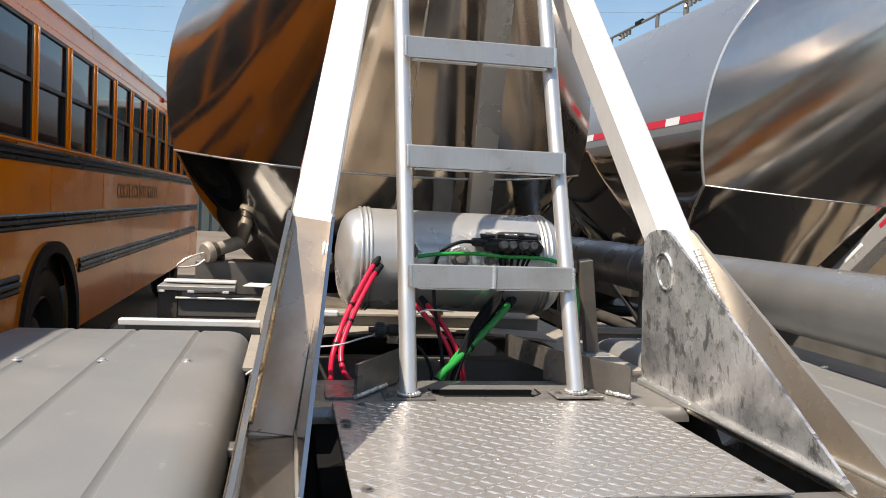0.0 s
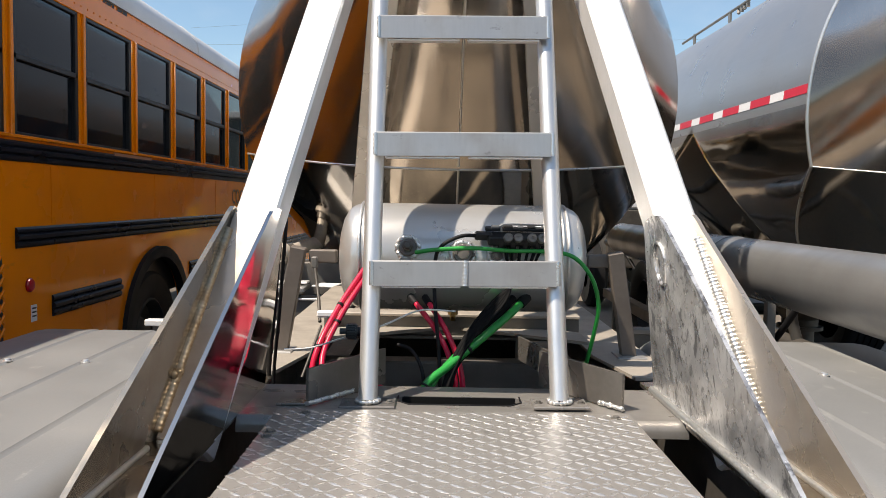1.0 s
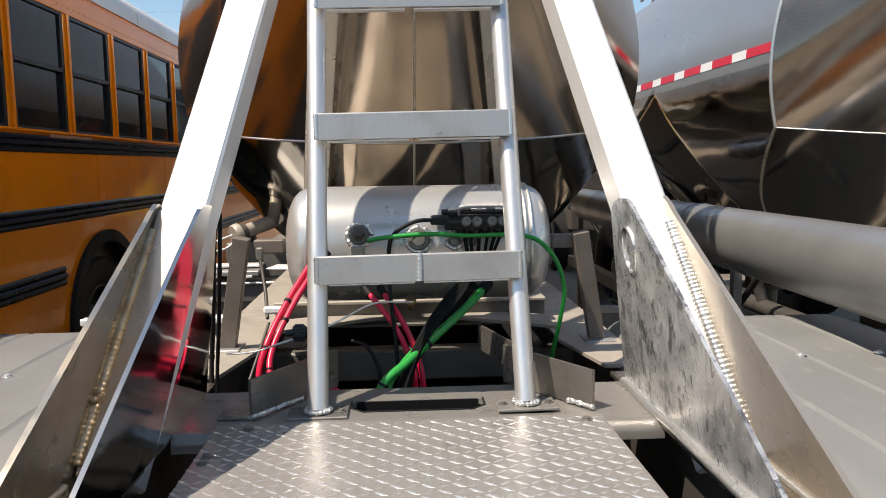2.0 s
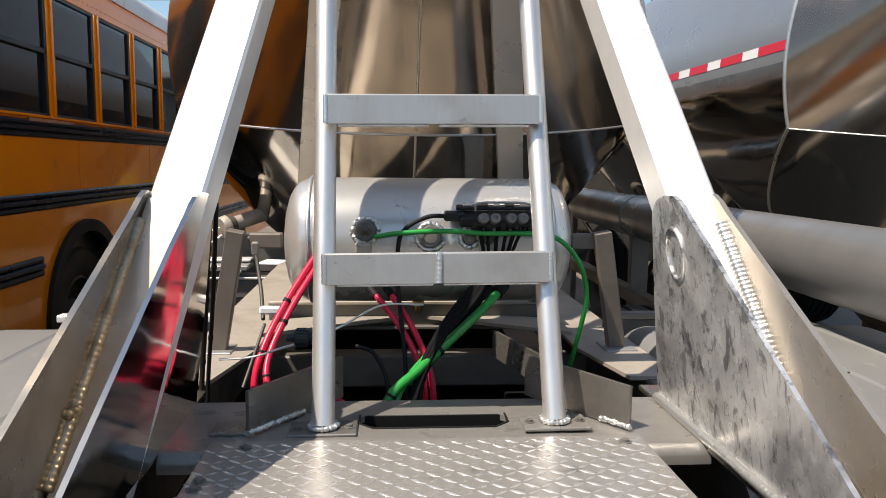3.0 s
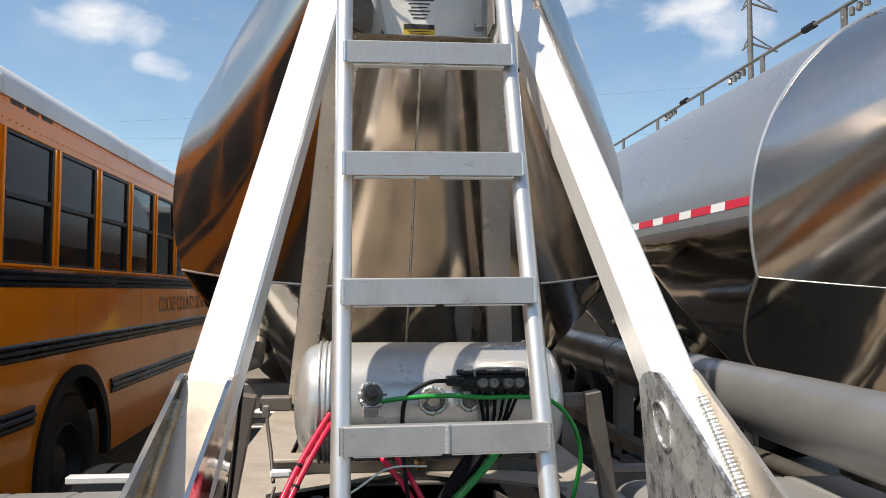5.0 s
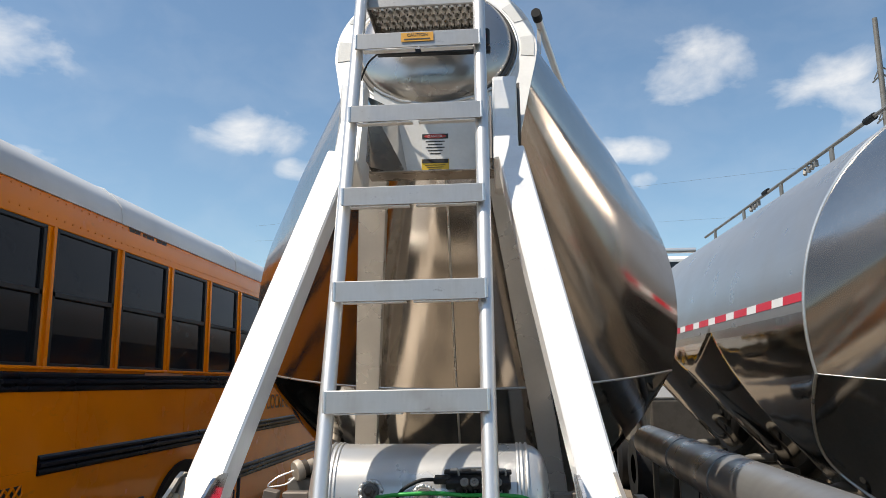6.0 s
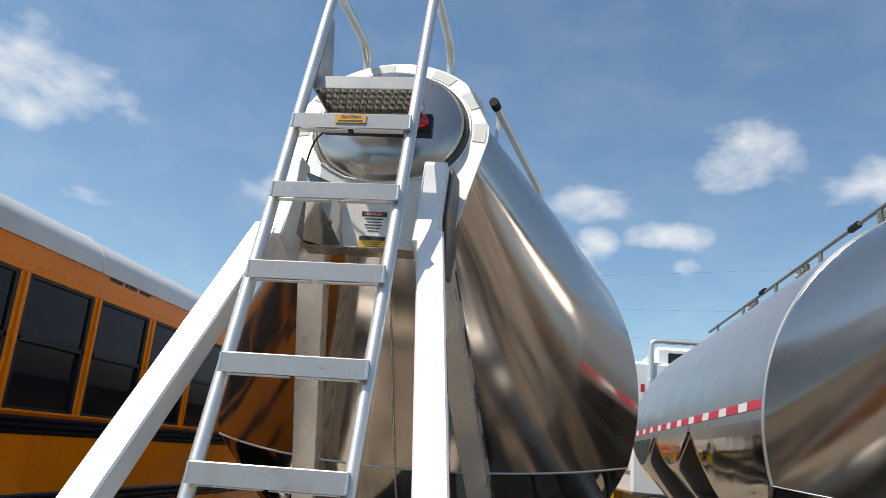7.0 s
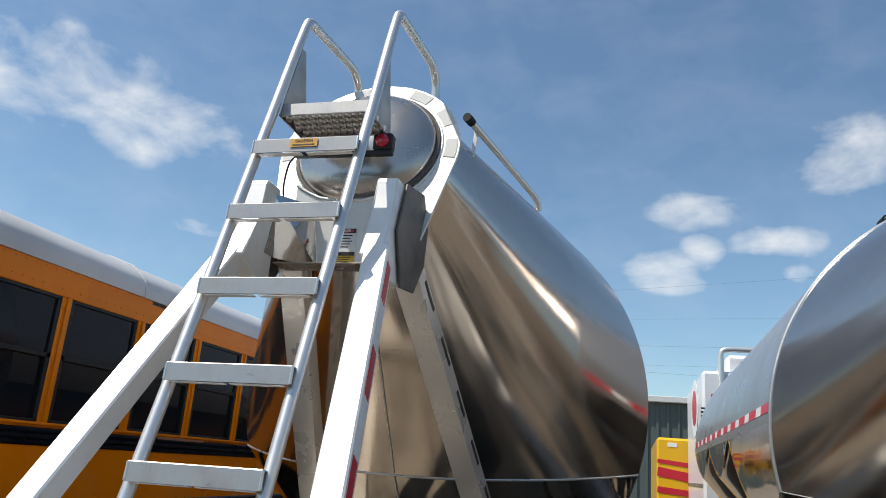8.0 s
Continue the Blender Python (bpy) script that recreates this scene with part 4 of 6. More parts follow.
# brown shade and reflection of the left strut foot, put into colour
FOOTSHADE = material("shaded_foot_tone", (0.47, 0.385, 0.305), 0.33, 0.6, grain=0.08, scale=70, rough_var=0.12, stain=(0.27, 0.185, 0.115), stain_scale=7, stain_amt=0.7, wave=0.003, wave_scale=8, wave_stretch=(1, 1, 0.4))
for s in (-1, 1):
    gus = thing("strut_gusset", "scuffed welded aluminium gusset box at a strut foot", "gusset", "strut gussets")
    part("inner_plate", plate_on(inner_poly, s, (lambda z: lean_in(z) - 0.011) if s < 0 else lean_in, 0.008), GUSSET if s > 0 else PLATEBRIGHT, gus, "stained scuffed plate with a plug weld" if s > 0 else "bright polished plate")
    # outer plates: shaded warm tone on the left, sunlit tone on the right
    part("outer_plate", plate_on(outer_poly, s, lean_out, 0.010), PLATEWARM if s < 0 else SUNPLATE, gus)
    simple("base", (0.115, 0.95, 0.012), pose(s * 0.535, -0.28, 1.073), PLATEWARM, gus, 0.002)
    # bead along the strut, inside the outer plate
    pts = [strut_line(s, 1.47), strut_line(s, 1.30), strut_line(s, 1.10)]
    pts = [(s * (lean_out(p.z) - 0.002), p.y - 0.004, p.z) for p in pts]
    bead("bead", pts, 0.0115, gus, WELDWARM if s < 0 else WELD)
    if s < 0:
        bm = bmesh.new()
        rng = random.Random(3)
        c = Vector((s * (lean_out(1.19) - 0.004), strut_line(s, 1.19).y - 0.004, 1.19))
        for k in range(9):
            bmesh.ops.create_icosphere(bm, subdivisions=2, radius=0.005 + 0.006 * rng.random(), matrix=Matrix.Translation(c + Vector((0.006 * (rng.random() - 0.2), 0.028 * (rng.random() - 0.5), 0.024 * (rng.random() - 0.5)))))
        part("burnt_spot", bm, WELDWARM, gus, "burnt brown weld restart", 60)
    bead("bead", [(s * (lean_in(1.082) - 0.006), y, 1.087) for y in (0.085, -0.2, -0.73)], 0.009 if s > 0 else 0.0055, gus)
    bead("bead", [(s * (lean_out(1.082) - 0.003), y, 1.083) for y in (-0.40, -0.74)], 0.006, gus)
    spots = []
    for k in range(26):
        a = 2 * math.pi * k / 26
        z = 1.412 + 0.046 * math.sin(a)
        spots.append((s * (lean_in(z) - 0.001), -0.101 + 0.040 * math.cos(a), z))
    ring_bead("plug_weld", spots, 0.0042, gus, GUSSET if s > 0 else None)

    st = thing("strut", "sun-bright aluminium box strut rising to the tank head", "strut", "struts")
    a, b = strut_line(s, 1.075), strut_line(s, 2.52)
    back = Vector((0, 0.83, -0.56)) * 0.043
    bm = bmesh.new()
    bar(bm, a + back, b + back, 0.093, 0.086, (0, 0.83, -0.56), 0.006)
    part("tube", bm, STRUTMETAL, st)
    # thin sheet added on the left strut's face to carry that shade
    if s < 0:
        bm = bmesh.new()
        lift = Vector((0, -0.83, 0.56)) * 0.003
        bar(bm, strut_line(s, 1.082) + lift, strut_line(s, 1.50) + lift, 0.089, 0.005, (0, 0.83, -0.56), 0.001)
        part("foot_shade", bm, FOOTSHADE, st, "added thin sheet with the strut foot's brown shade")
    # reflective tape on the outer face
    for k in range(5):
        z0 = 1.62 + 0.17 * k
        p, q = strut_line(s, z0), strut_line(s, z0 + 0.16)
        off = Vector((s * 0.0475, 0, 0)) + back
        bm = bmesh.new()
        bar(bm, p + off, q + off, 0.002, 0.045, (0, 0.83, -0.56), 0.0)
        part("red_tape" if k % 2 == 0 else "white_tape", bm, REDTAPE if k % 2 == 0 else WHITETAPE, st)
    # head block and side plate on top
    bm = bmesh.new()
    prism(bm, [(0.575, 2.47), (0.665, 2.64), (0.69, 2.80), (0.70, 2.815), (0.80, 2.815), (0.81, 2.80), (0.81, 2.40), (0.72, 2.40)], "x", s * 0.232 + 0.012, s * 0.318 + 0.012)
    bmesh.ops.bevel(bm, geom=list(bm.edges), offset=0.006, segments=1, affect="EDGES")
    part("head_block", bm, STRUTMETAL, st)
    bm = bmesh.new()
    prism(bm, [(0.70, 2.60), (0.78, 2.82), (1.02, 2.86), (1.12, 2.74), (1.10, 2.56), (0.98, 2.42), (0.80, 2.40)], "x", s * 0.322 + 0.012, s * 0.332 + 0.012)
    bmesh.ops.bevel(bm, geom=[e for e in bm.edges], offset=0.002, segments=1, affect="EDGES")
    # dark tone is the shade of a face turned from the sun
    part("side_plate", bm, DIMMETAL, st, "cheek plate darkened to its shade")

# ---- cone legs ----
for owner_s, dx, dy, grp in ((1, 0.0, 0.0, "ours"), (2, 3.13, -0.325, "theirs")):
    for s in (-1, 1):
        leg = thing("cone_leg", "flat aluminium channel leg standing before the cone", "leg", "cone legs")
        a = Vector((s * 0.525 + 0.03 + dx, 2.38 + dy, 1.10))
        b = Vector((s * 0.245 + 0.015 + dx, 0.97 + dy, 2.60))
        bm = bmesh.new()
        bar(bm, a, b, 0.112, 0.008, (0, 1, 1), 0.002)
        part("face", bm, LEGMETAL, leg)
        for e in (-1, 1):
            bm = bmesh.new()
            off = Vector((e * 0.054, 0.034, 0.034))
            bar(bm, a + off, b + off, 0.006, 0.10, (0, 1, 1), 0.001)
            part("flange", bm, LEGMETAL, leg)
        for k in range(6):
            p = a.lerp(b, 0.14 + 0.14 * k) + Vector((s * 0.0585, 0.045, 0.045))
            q = a.lerp(b, 0.14 + 0.14 * k + 0.07) + Vector((s * 0.0585, 0.045, 0.045))
            bm = bmesh.new()
            bar(bm, p, q, 0.003, 0.022, (0, 1, 1), 0.0)
            if owner_s == 1:
                part("slot", bm, BLACKPLASTIC, leg, "dark slot")
            else:
                part("red_tape" if k % 2 else "white_tape", bm, REDTAPE if k % 2 else WHITETAPE, leg)

# ---- tank head ----
bm = bmesh.new()
n = 96
outer, inner = [], []
for k in range(n):
    a = 2 * math.pi * k / n
    c_, s_ = math.cos(a), math.sin(a)
    inner.append((0.338 * c_, 0.338 * s_))
    if s_ > -0.22:
        outer.append((0.438 * c_, 0.438 * s_))
    else:
        f = min(1.0, (-s_ - 0.22) / 0.42)
        outer.append((math.copysign(min(0.427, abs(c_) * 0.75), c_) * (1 - 0.20 * f), -0.096 - 0.44 * f))
VA = [[bm.verts.new(HEAD @ Vector((x, y, h))) for x, y in loop] for loop in (outer, inner) for h in (0.004, -0.010)]
for A, B in ((VA[0], VA[2]), (VA[1], VA[3]), (VA[0], VA[1]), (VA[2], VA[3])):
    for k in range(n):
        bm.faces.new((A[k], A[(k + 1) % n], B[(k + 1) % n], B[k]))
part("head_plate", bm, RINGWHITE, trailer, "whitish aluminium ring plate round the head", 40)
bm = bmesh.new()
lathe(bm, [(0.330, -0.03), (0.330, 0.028), (0.322, 0.048), (0.300, 0.075), (0.262, 0.100), (0.20, 0.126), (0.12, 0.146), (0.06, 0.153), (0.0, 0.155)], HEAD, 80)
part("dished_head", bm, HEADMETAL, trailer, "polished dished head", 50)
bm = bmesh.new()
lathe(bm, [(0.329, 0.004), (0.346, 0.004), (0.349, 0.010), (0.346, 0.022), (0.334, 0.026), (0.329, 0.022)], HEAD, 80)
part("head_clamp", bm, DIMMETAL, trailer, "dark clamp ring round the dished head", 40)
ring_bead("head_weld", [HEAD @ Vector((0.356 * math.cos(2 * math.pi * k / 90), 0.356 * math.sin(2 * math.pi * k / 90), 0.005)) for k in range(90)], 0.006, trailer)
GRIP = material("grip_patch", (0.62, 0.61, 0.58), 0.85, 0.0, grain=0.35, scale=350, bump=0.002)
for a0 in (-8, 22, 52, 96, 140, 172):
    pts0 = [(r * math.cos(radians(a)), r * math.sin(radians(a))) for r, aa in ((0.372, 1), (0.428, -1)) for a in ([a0, a0 + 5, a0 + 10, a0 + 16] if aa > 0 else [a0 + 16, a0 + 10, a0 + 5, a0])]
    bm = bmesh.new()
    prism(bm, pts0, "z", 0.004, 0.007)
    bmesh.ops.transform(bm, matrix=HEAD, verts=bm.verts)
    part("grip_patch", bm, GRIP, trailer, "rough anti-slip patch")

# bracket plate with the danger sign
br = thing("head_bracket", "folded polished bracket plate between the strut heads", "bracket")
bm = bmesh.new()
top_edge = [(0.25, 2.885), (0.18, 2.852), (0.08, 2.830), (-0.03, 2.824), (-0.13, 2.842), (-0.20, 2.875), (-0.235, 2.90)]
prism(bm, [(-0.235, 2.515), (0.25, 2.515)] + top_edge, "y", 0.985, 0.993)
# whitish tone paints the sun on the back plate
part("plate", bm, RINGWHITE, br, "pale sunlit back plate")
bm = bmesh.new()
tube(bm, [(x, 0.987, z) for x, z in top_edge], 0.008, 8)
part("top_weld", bm, WELD, br, "", 60)
for s in (-1, 1):
    bm = bmesh.new()
    V = [bm.verts.new(v) for v in ((s * 0.235 + 0.008, 0.76, 2.78), (s * 0.235 + 0.008, 0.80, 2.52), (s * 0.10 + 0.008, 0.975, 2.52), (s * 0.15 + 0.008, 0.975, 2.80))]
    bm.faces.new(V)
    g = bmesh.ops.extrude_face_region(bm, geom=list(bm.faces))
    bmesh.ops.translate(bm, vec=(s * 0.006, 0.006, 0), verts=[v for v in g["geom"] if isinstance(v, bmesh.types.BMVert)])
    if s < 0:
        part("fold", bm, PLATEBRIGHT, br, "slanting folded mirror plate")
    else:
        bm.free()
bm = bmesh.new()
bar(bm, (-0.24, 0.92, 2.512), (0.25, 0.92, 2.512), 0.13, 0.006, (0, 0, 1), 0.002)
# floor and cheeks take the bracket's brown shade tone
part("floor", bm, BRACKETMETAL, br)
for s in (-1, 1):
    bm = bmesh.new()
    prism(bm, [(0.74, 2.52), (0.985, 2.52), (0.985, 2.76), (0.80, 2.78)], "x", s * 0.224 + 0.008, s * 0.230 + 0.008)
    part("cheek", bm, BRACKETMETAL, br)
sign = thing("danger_sign", "white and yellow danger sign with small print", "sign")
simple("plate", (0.108, 0.0015, 0.105), pose(0.014, 0.983, 2.648), LABELWHITE, sign, 0.0)
simple("header", (0.104, 0.0015, 0.020), pose(0.014, 0.9815, 2.688), INK, sign, 0.0)
bm = bmesh.new()
lathe(bm, [(0.0, 0.0), (1.0, 0.0), (1.0, 0.001), (0, 0.001)], pose(0.014, 0.9808, 2.688, 90, 0, 0) @ Matrix.Diagonal((0.044, 0.0085, 1, 1)), 28)
part("red_oval", bm, LABELRED, sign)
lettering("word", "DANGER", 0.0145, LABELWHITE, sign, pose(-0.016, 0.9785, 2.683, 90, 0, 0))
for k in range(5):
    simple("text_bar", (0.074 - 0.016 * (k % 2) - (0.03 if k == 4 else 0), 0.001, 0.0042), pose(0.014, 0.9815, 2.667 - 0.0125 * k), INK, sign, 0.0)
simple("lower_plate", (0.108, 0.0015, 0.085), pose(0.014, 0.983, 2.552), LABELYELLOW, sign, 0.0)
simple("header", (0.104, 0.0015, 0.016), pose(0.014, 0.9815, 2.586), INK, sign, 0.0)
for k in range(6):
    simple("text_bar", (0.080 - 0.014 * (k % 3), 0.001, 0.0024), pose(0.014, 0.9815, 2.570 - 0.0088 * k), INK, sign, 0.0)

# grab pipe on the tank's shoulder
gp = thing("grab_pipe", "aluminium grab pipe with a black end cap on the tank shoulder", "pipe")
bm = bmesh.new()
tube(bm, [(0.45, 1.30, 3.345), (0.60, 1.95, 3.30), (0.66, 2.16, 3.27), (0.675, 2.20, 3.24), (0.68, 2.21, 3.20)], 0.018, 14)
part("tube", bm, BRIGHT, gp, "", 40)
bm = bmesh.new()
tube(bm, [(0.443, 1.27, 3.347), (0.456, 1.325, 3.343)], 0.022, 14)
part("end_cap", bm, BLACK, gp, "black rubber cap", 40)
bm = bmesh.new()
bar(bm, (0.46, 1.38, 3.20), (0.465, 1.40, 3.335), 0.02, 0.008, (0, 1, 0), 0.001)
part("bracket", bm, BRIGHT, gp)

# ---- air tank ----
air = thing("air_tank", "satin aluminium air reservoir with domed ends and welded bosses", "air tank")
AX, AY, AZ, AR = 0.022, 0.60, 1.365, 0.165
bm = bmesh.new()
dome = [(AR, 0.285), (AR - 0.001, 0.305), (AR - 0.005, 0.322), (AR - 0.013, 0.338), (AR - 0.026, 0.351), (0.118, 0.362), (0.085, 0.371), (0.045, 0.377), (0.0, 0.379)]
lathe(bm, [(r, -h) for r, h in reversed(dome)] + dome, pose(AX, AY, AZ, 0, 90, 0), 80)
part("vessel", bm, VESSEL, air, "", 30)
for x in (-0.306, -0.290, -0.278, 0.278, 0.290, 0.306):
    bm = bmesh.new()
    tube(bm, [(AX + x, AY + (AR + 0.001) * math.cos(2 * math.pi * k / 64), AZ + (AR + 0.001) * math.sin(2 * math.pi * k / 64)) for k in range(65)], 0.0045, 6, False)
    part("weld_ring", bm, WELD, air, "", 60)


def boss(x, z, r, nm="boss"):
    d = math.sqrt(max(0, AR ** 2 - (z - AZ) ** 2))
    y = AY - d
    nrm = Vector((0, -d, z - AZ)).normalized()
    m = look((x, y, z), Vector((x, y, z)) - nrm)
    bm = bmesh.new()
    lathe(bm, [(r, -0.02), (r, 0.014), (r * 0.9, 0.018), (r * 0.62, 0.018), (r * 0.60, 0.028), (r * 0.3, 0.030), (0, 0.030)], m, 24)
    b = part(nm, bm, FRAME, air, "", 40)
    rough_bead("boss_weld", [m @ Vector(((r + 0.005) * math.cos(2 * math.pi * k / 24), (r + 0.005) * math.sin(2 * math.pi * k / 24), 0.004)) for k in range(25)], 0.0068, b, int(900 * x) + 400)
    return b, m


b, m = boss(-0.141, 1.402, 0.026)
bm = bmesh.new()
lathe(bm, [(0.017, 0.026), (0.017, 0.034), (0.013, 0.036), (0.013, 0.050), (0.009, 0.054), (0, 0.054)], m, 6)
part("hex_plug", bm, DIMMETAL, b, "dark hexagon fitting")
simple("fitting_foot", (0.040, 0.024, 0.026), pose(-0.146, 0.425, 1.363, 10), DUSTPLATE, air, 0.004, "dusty fitting under the boss")
boss(0.018, 1.388, 0.028)
boss(0.115, 1.385, 0.016)
boss(0.16, 1.385, 0.016)
bm = bmesh.new()
lathe(bm, [(0.012, 0.02), (0.012, 0.0), (0.016, -0.002), (0.016, -0.014), (0.009, -0.016), (0.009, -0.03), (0.006, -0.034), (0, -0.034)], pose(-0.004, AY, AZ - AR, 0, 0, 0), 16)
part("drain_valve", bm, BRASS, air, "brass drain valve", 40)
for s in (-1, 1):
    x = AX + s * 0.41
    simple("arm", (0.085, 0.045, 0.04), pose(x + s * 0.02, 0.60, 1.362), POSTBROWN, air, 0.004)
    bm = bmesh.new()
    bar(bm, (s * 0.548 + 0.005, 0.61, 1.055), (s * 0.485 + 0.005, 0.57, 1.39), 0.046, 0.036, (0, 1, 0), 0.002)
    part("post", bm, POSTBROWN, air)
    simple("post_base", (0.09, 0.10, 0.012), pose(s * 0.550 + 0.005, 0.61, 1.061), MILL, air, 0.002)

# valve block
SOLENOID = material("dusty_solenoid_plastic", (0.20, 0.19, 0.175), 0.5, 0.0, grain=0.15, scale=80, rough_var=0.08, stain=(0.07, 0.066, 0.06), stain_scale=40, stain_amt=0.7)
vb = thing("valve_block", "black valve manifold with round solenoids and wiring", "valve block")
simple("body", (0.19, 0.05, 0.026), pose(0.182, 0.415, 1.435, 20), BLACKPLASTIC, vb, 0.004)
simple("top_rail", (0.20, 0.02, 0.010), pose(0.180, 0.43, 1.462, 20), BLACKPLASTIC, vb, 0.003)
for x in (0.143, 0.171, 0.210, 0.238):
    bm = bmesh.new()
    lathe(bm, [(0.013, 0.0), (0.013, 0.028), (0.011, 0.031), (0.005, 0.031), (0.004, 0.029), (0, 0.029)], pose(x, 0.395, 1.436, 80, 0, 0), 16)
    part("solenoid", bm, SOLENOID, vb, "dusty grey solenoid", 40)
rng = random.Random(5)
for k in range(5):
    simple("connector", (0.016 + 0.012 * rng.random(), 0.016, 0.006 + 0.004 * rng.random()), pose(0.105 + 0.036 * k + 0.006 * rng.random(), 0.43, 1.467, 20), BLACKPLASTIC if k % 2 else GREYPLASTIC, vb, 0.002)
bm = bmesh.new()
tube(bm, spline([(0.125, 0.40, 1.455), (0.13, 0.395, 1.474), (0.19, 0.392, 1.477), (0.255, 0.392, 1.474), (0.262, 0.40, 1.455)], 4), 0.003, 8)
part("guard_wire", bm, MILL, vb, "pale wire guard", 60)
for k in range(5):
    simple("lower_port", (0.018, 0.022, 0.030), pose(0.125 + 0.034 * k, 0.405, 1.415, 12), BLACKPLASTIC, vb, 0.004)
simple("plug", (0.05, 0.026, 0.022), pose(0.075, 0.415, 1.442, 15, 0, 0), BLACKPLASTIC, vb, 0.004)
for i, x in enumerate((0.14, 0.16, 0.185, 0.21, 0.232, 0.25)):
    bm = bmesh.new()
    tube(bm, spline([(x, 0.405, 1.425), (x - 0.004 * i, 0.392, 1.39), (x - 0.012 * i + 0.01, 0.40, 1.33), (0.14 - 0.007 * i, 0.38, 1.26), (0.03 - 0.004 * i, 0.285, 1.15), (-0.03 - 0.002 * i, 0.22, 1.02), (-0.04, 0.20, 0.85)], 6), 0.0042 if i % 2 else 0.005, 8)
    part("wire", bm, NEARBLACK, vb, "", 60)
bm = bmesh.new()
tube(bm, spline([(0.06, 0.415, 1.442), (0.01, 0.405, 1.44), (-0.045, 0.402, 1.41), (-0.062, 0.41, 1.36), (-0.06, 0.40, 1.25), (-0.045, 0.32, 1.1), (-0.04, 0.25, 0.9)], 7), 0.0055, 8)
part("plug_cable", bm, BLACK, vb, "", 60)


def hose(name, label, pts, r, mat, cuffs=(), ties=()):
    h = thing(name, label, "hose", name + "s")
    line = spline(pts, 8)
    bm = bmesh.new()
    tube(bm, line, r, 12)
    part("tube", bm, mat, h, "", 60)
    for c in cuffs:
        a = Vector(pts[c])
        b = Vector(pts[c + 1] if c == 0 else pts[c - 1])
        bm = bmesh.new()
        tube(bm, [a - (b - a).normalized() * 0.012, a + (b - a).normalized() * 0.026], r * 1.35, 12)
        part("cuff", bm, BLACK, h, "black cuff", 50)
    for t in ties:
        i = int(t * (len(line) - 2))
        bm = bmesh.new()
        tube(bm, [line[i], line[i].lerp(line[i + 1], 0.5)], r * 1.22, 12)
        part("tie", bm, BLACK, h, "black cable tie", 50)
    return h


RH = "bright red rubber air hose with black cuffs"
hose("red_hose", RH, [(-0.236, 0.44, 1.375), (-0.27, 0.40, 1.33), (-0.325, 0.32, 1.24), (-0.362, 0.25, 1.16), (-0.378, 0.21, 1.09), (-0.37, 0.18, 0.98)], 0.0078, REDHOSE, (0,), (0.4, 0.65))
hose("red_hose", RH, [(-0.232, 0.43, 1.35), (-0.258, 0.393, 1.318), (-0.311, 0.314, 1.230), (-0.347, 0.246, 1.15), (-0.350, 0.20, 1.10), (-0.325, 0.175, 1.06), (-0.27, 0.17, 1.05), (-0.2, 0.19, 1.055), (-0.15, 0.2, 1.0)], 0.0078, REDHOSE, (0,), (0.3, 0.5))
hose("red_hose", RH, [(-0.128, 0.46, 1.252), (-0.10, 0.42, 1.225), (-0.055, 0.37, 1.175), (-0.02, 0.325, 1.115), (0.0, 0.30, 1.04), (0.0, 0.29, 0.9)], 0.0078, REDHOSE, (0,))
hose("red_hose", RH, [(-0.085, 0.46, 1.250), (-0.066, 0.42, 1.228), (-0.030, 0.37, 1.18), (0.0, 0.325, 1.12), (0.02, 0.30, 1.04), (0.02, 0.29, 0.9)], 0.0078, REDHOSE, (0,))
GH = "bright green plastic air line"
hose("green_hose", GH, [(0.205, 0.47, 1.255), (0.16, 0.42, 1.22), (0.07, 0.33, 1.16), (-0.02, 0.25, 1.10), (-0.085, 0.20, 1.05), (-0.10, 0.18, 0.95)], 0.0115, GREENHOSE, (0,), (0.5, 0.8))
hose("green_hose", GH, [(0.135, 0.46, 1.25), (0.092, 0.40, 1.205), (0.03, 0.32, 1.145), (-0.04, 0.25, 1.085), (-0.075, 0.205, 1.02), (-0.085, 0.19, 0.92)], 0.008, GREENHOSE, (), (0.6,))
hose("green_hose", GH, [(-0.118, 0.40, 1.392), (-0.06, 0.385, 1.402), (0.05, 0.38, 1.408), (0.15, 0.385, 1.402), (0.25, 0.39, 1.402), (0.33, 0.395, 1.388), (0.385, 0.40, 1.33), (0.41, 0.41, 1.25), (0.405, 0.43, 1.17), (0.395, 0.46, 1.09), (0.385, 0.50, 1.0)], 0.0062, GREENHOSE)
hose("black_hose", "black corrugated cable conduit", [(0.17, 0.46, 1.26), (0.12, 0.41, 1.21), (0.04, 0.32, 1.14), (-0.01, 0.26, 1.08), (-0.03, 0.20, 0.95)], 0.011, NEARBLACK)
hose("black_hose", "thin black cable looping below the ladder", [(-0.16, 0.33, 1.14), (-0.12, 0.30, 1.13), (-0.09, 0.26, 1.08), (-0.085, 0.24, 1.0)], 0.005, BLACK)
hose("black_hose", "black cable tied behind the gusset plate", [(-0.425, 0.035, 1.46), (-0.44, 0.075, 1.38), (-0.462, 0.135, 1.24), (-0.485, 0.19, 1.10), (-0.49, 0.20, 0.98)], 0.0055, BLACK, (), (0.2, 0.45, 0.7))
hose("black_hose", "black cable tied behind the gusset plate", [(-0.415, 0.05, 1.49), (-0.43, 0.09, 1.38), (-0.452, 0.15, 1.24), (-0.475, 0.205, 1.10), (-0.48, 0.21, 0.98)], 0.0045, BLACK, (), (0.3, 0.6))
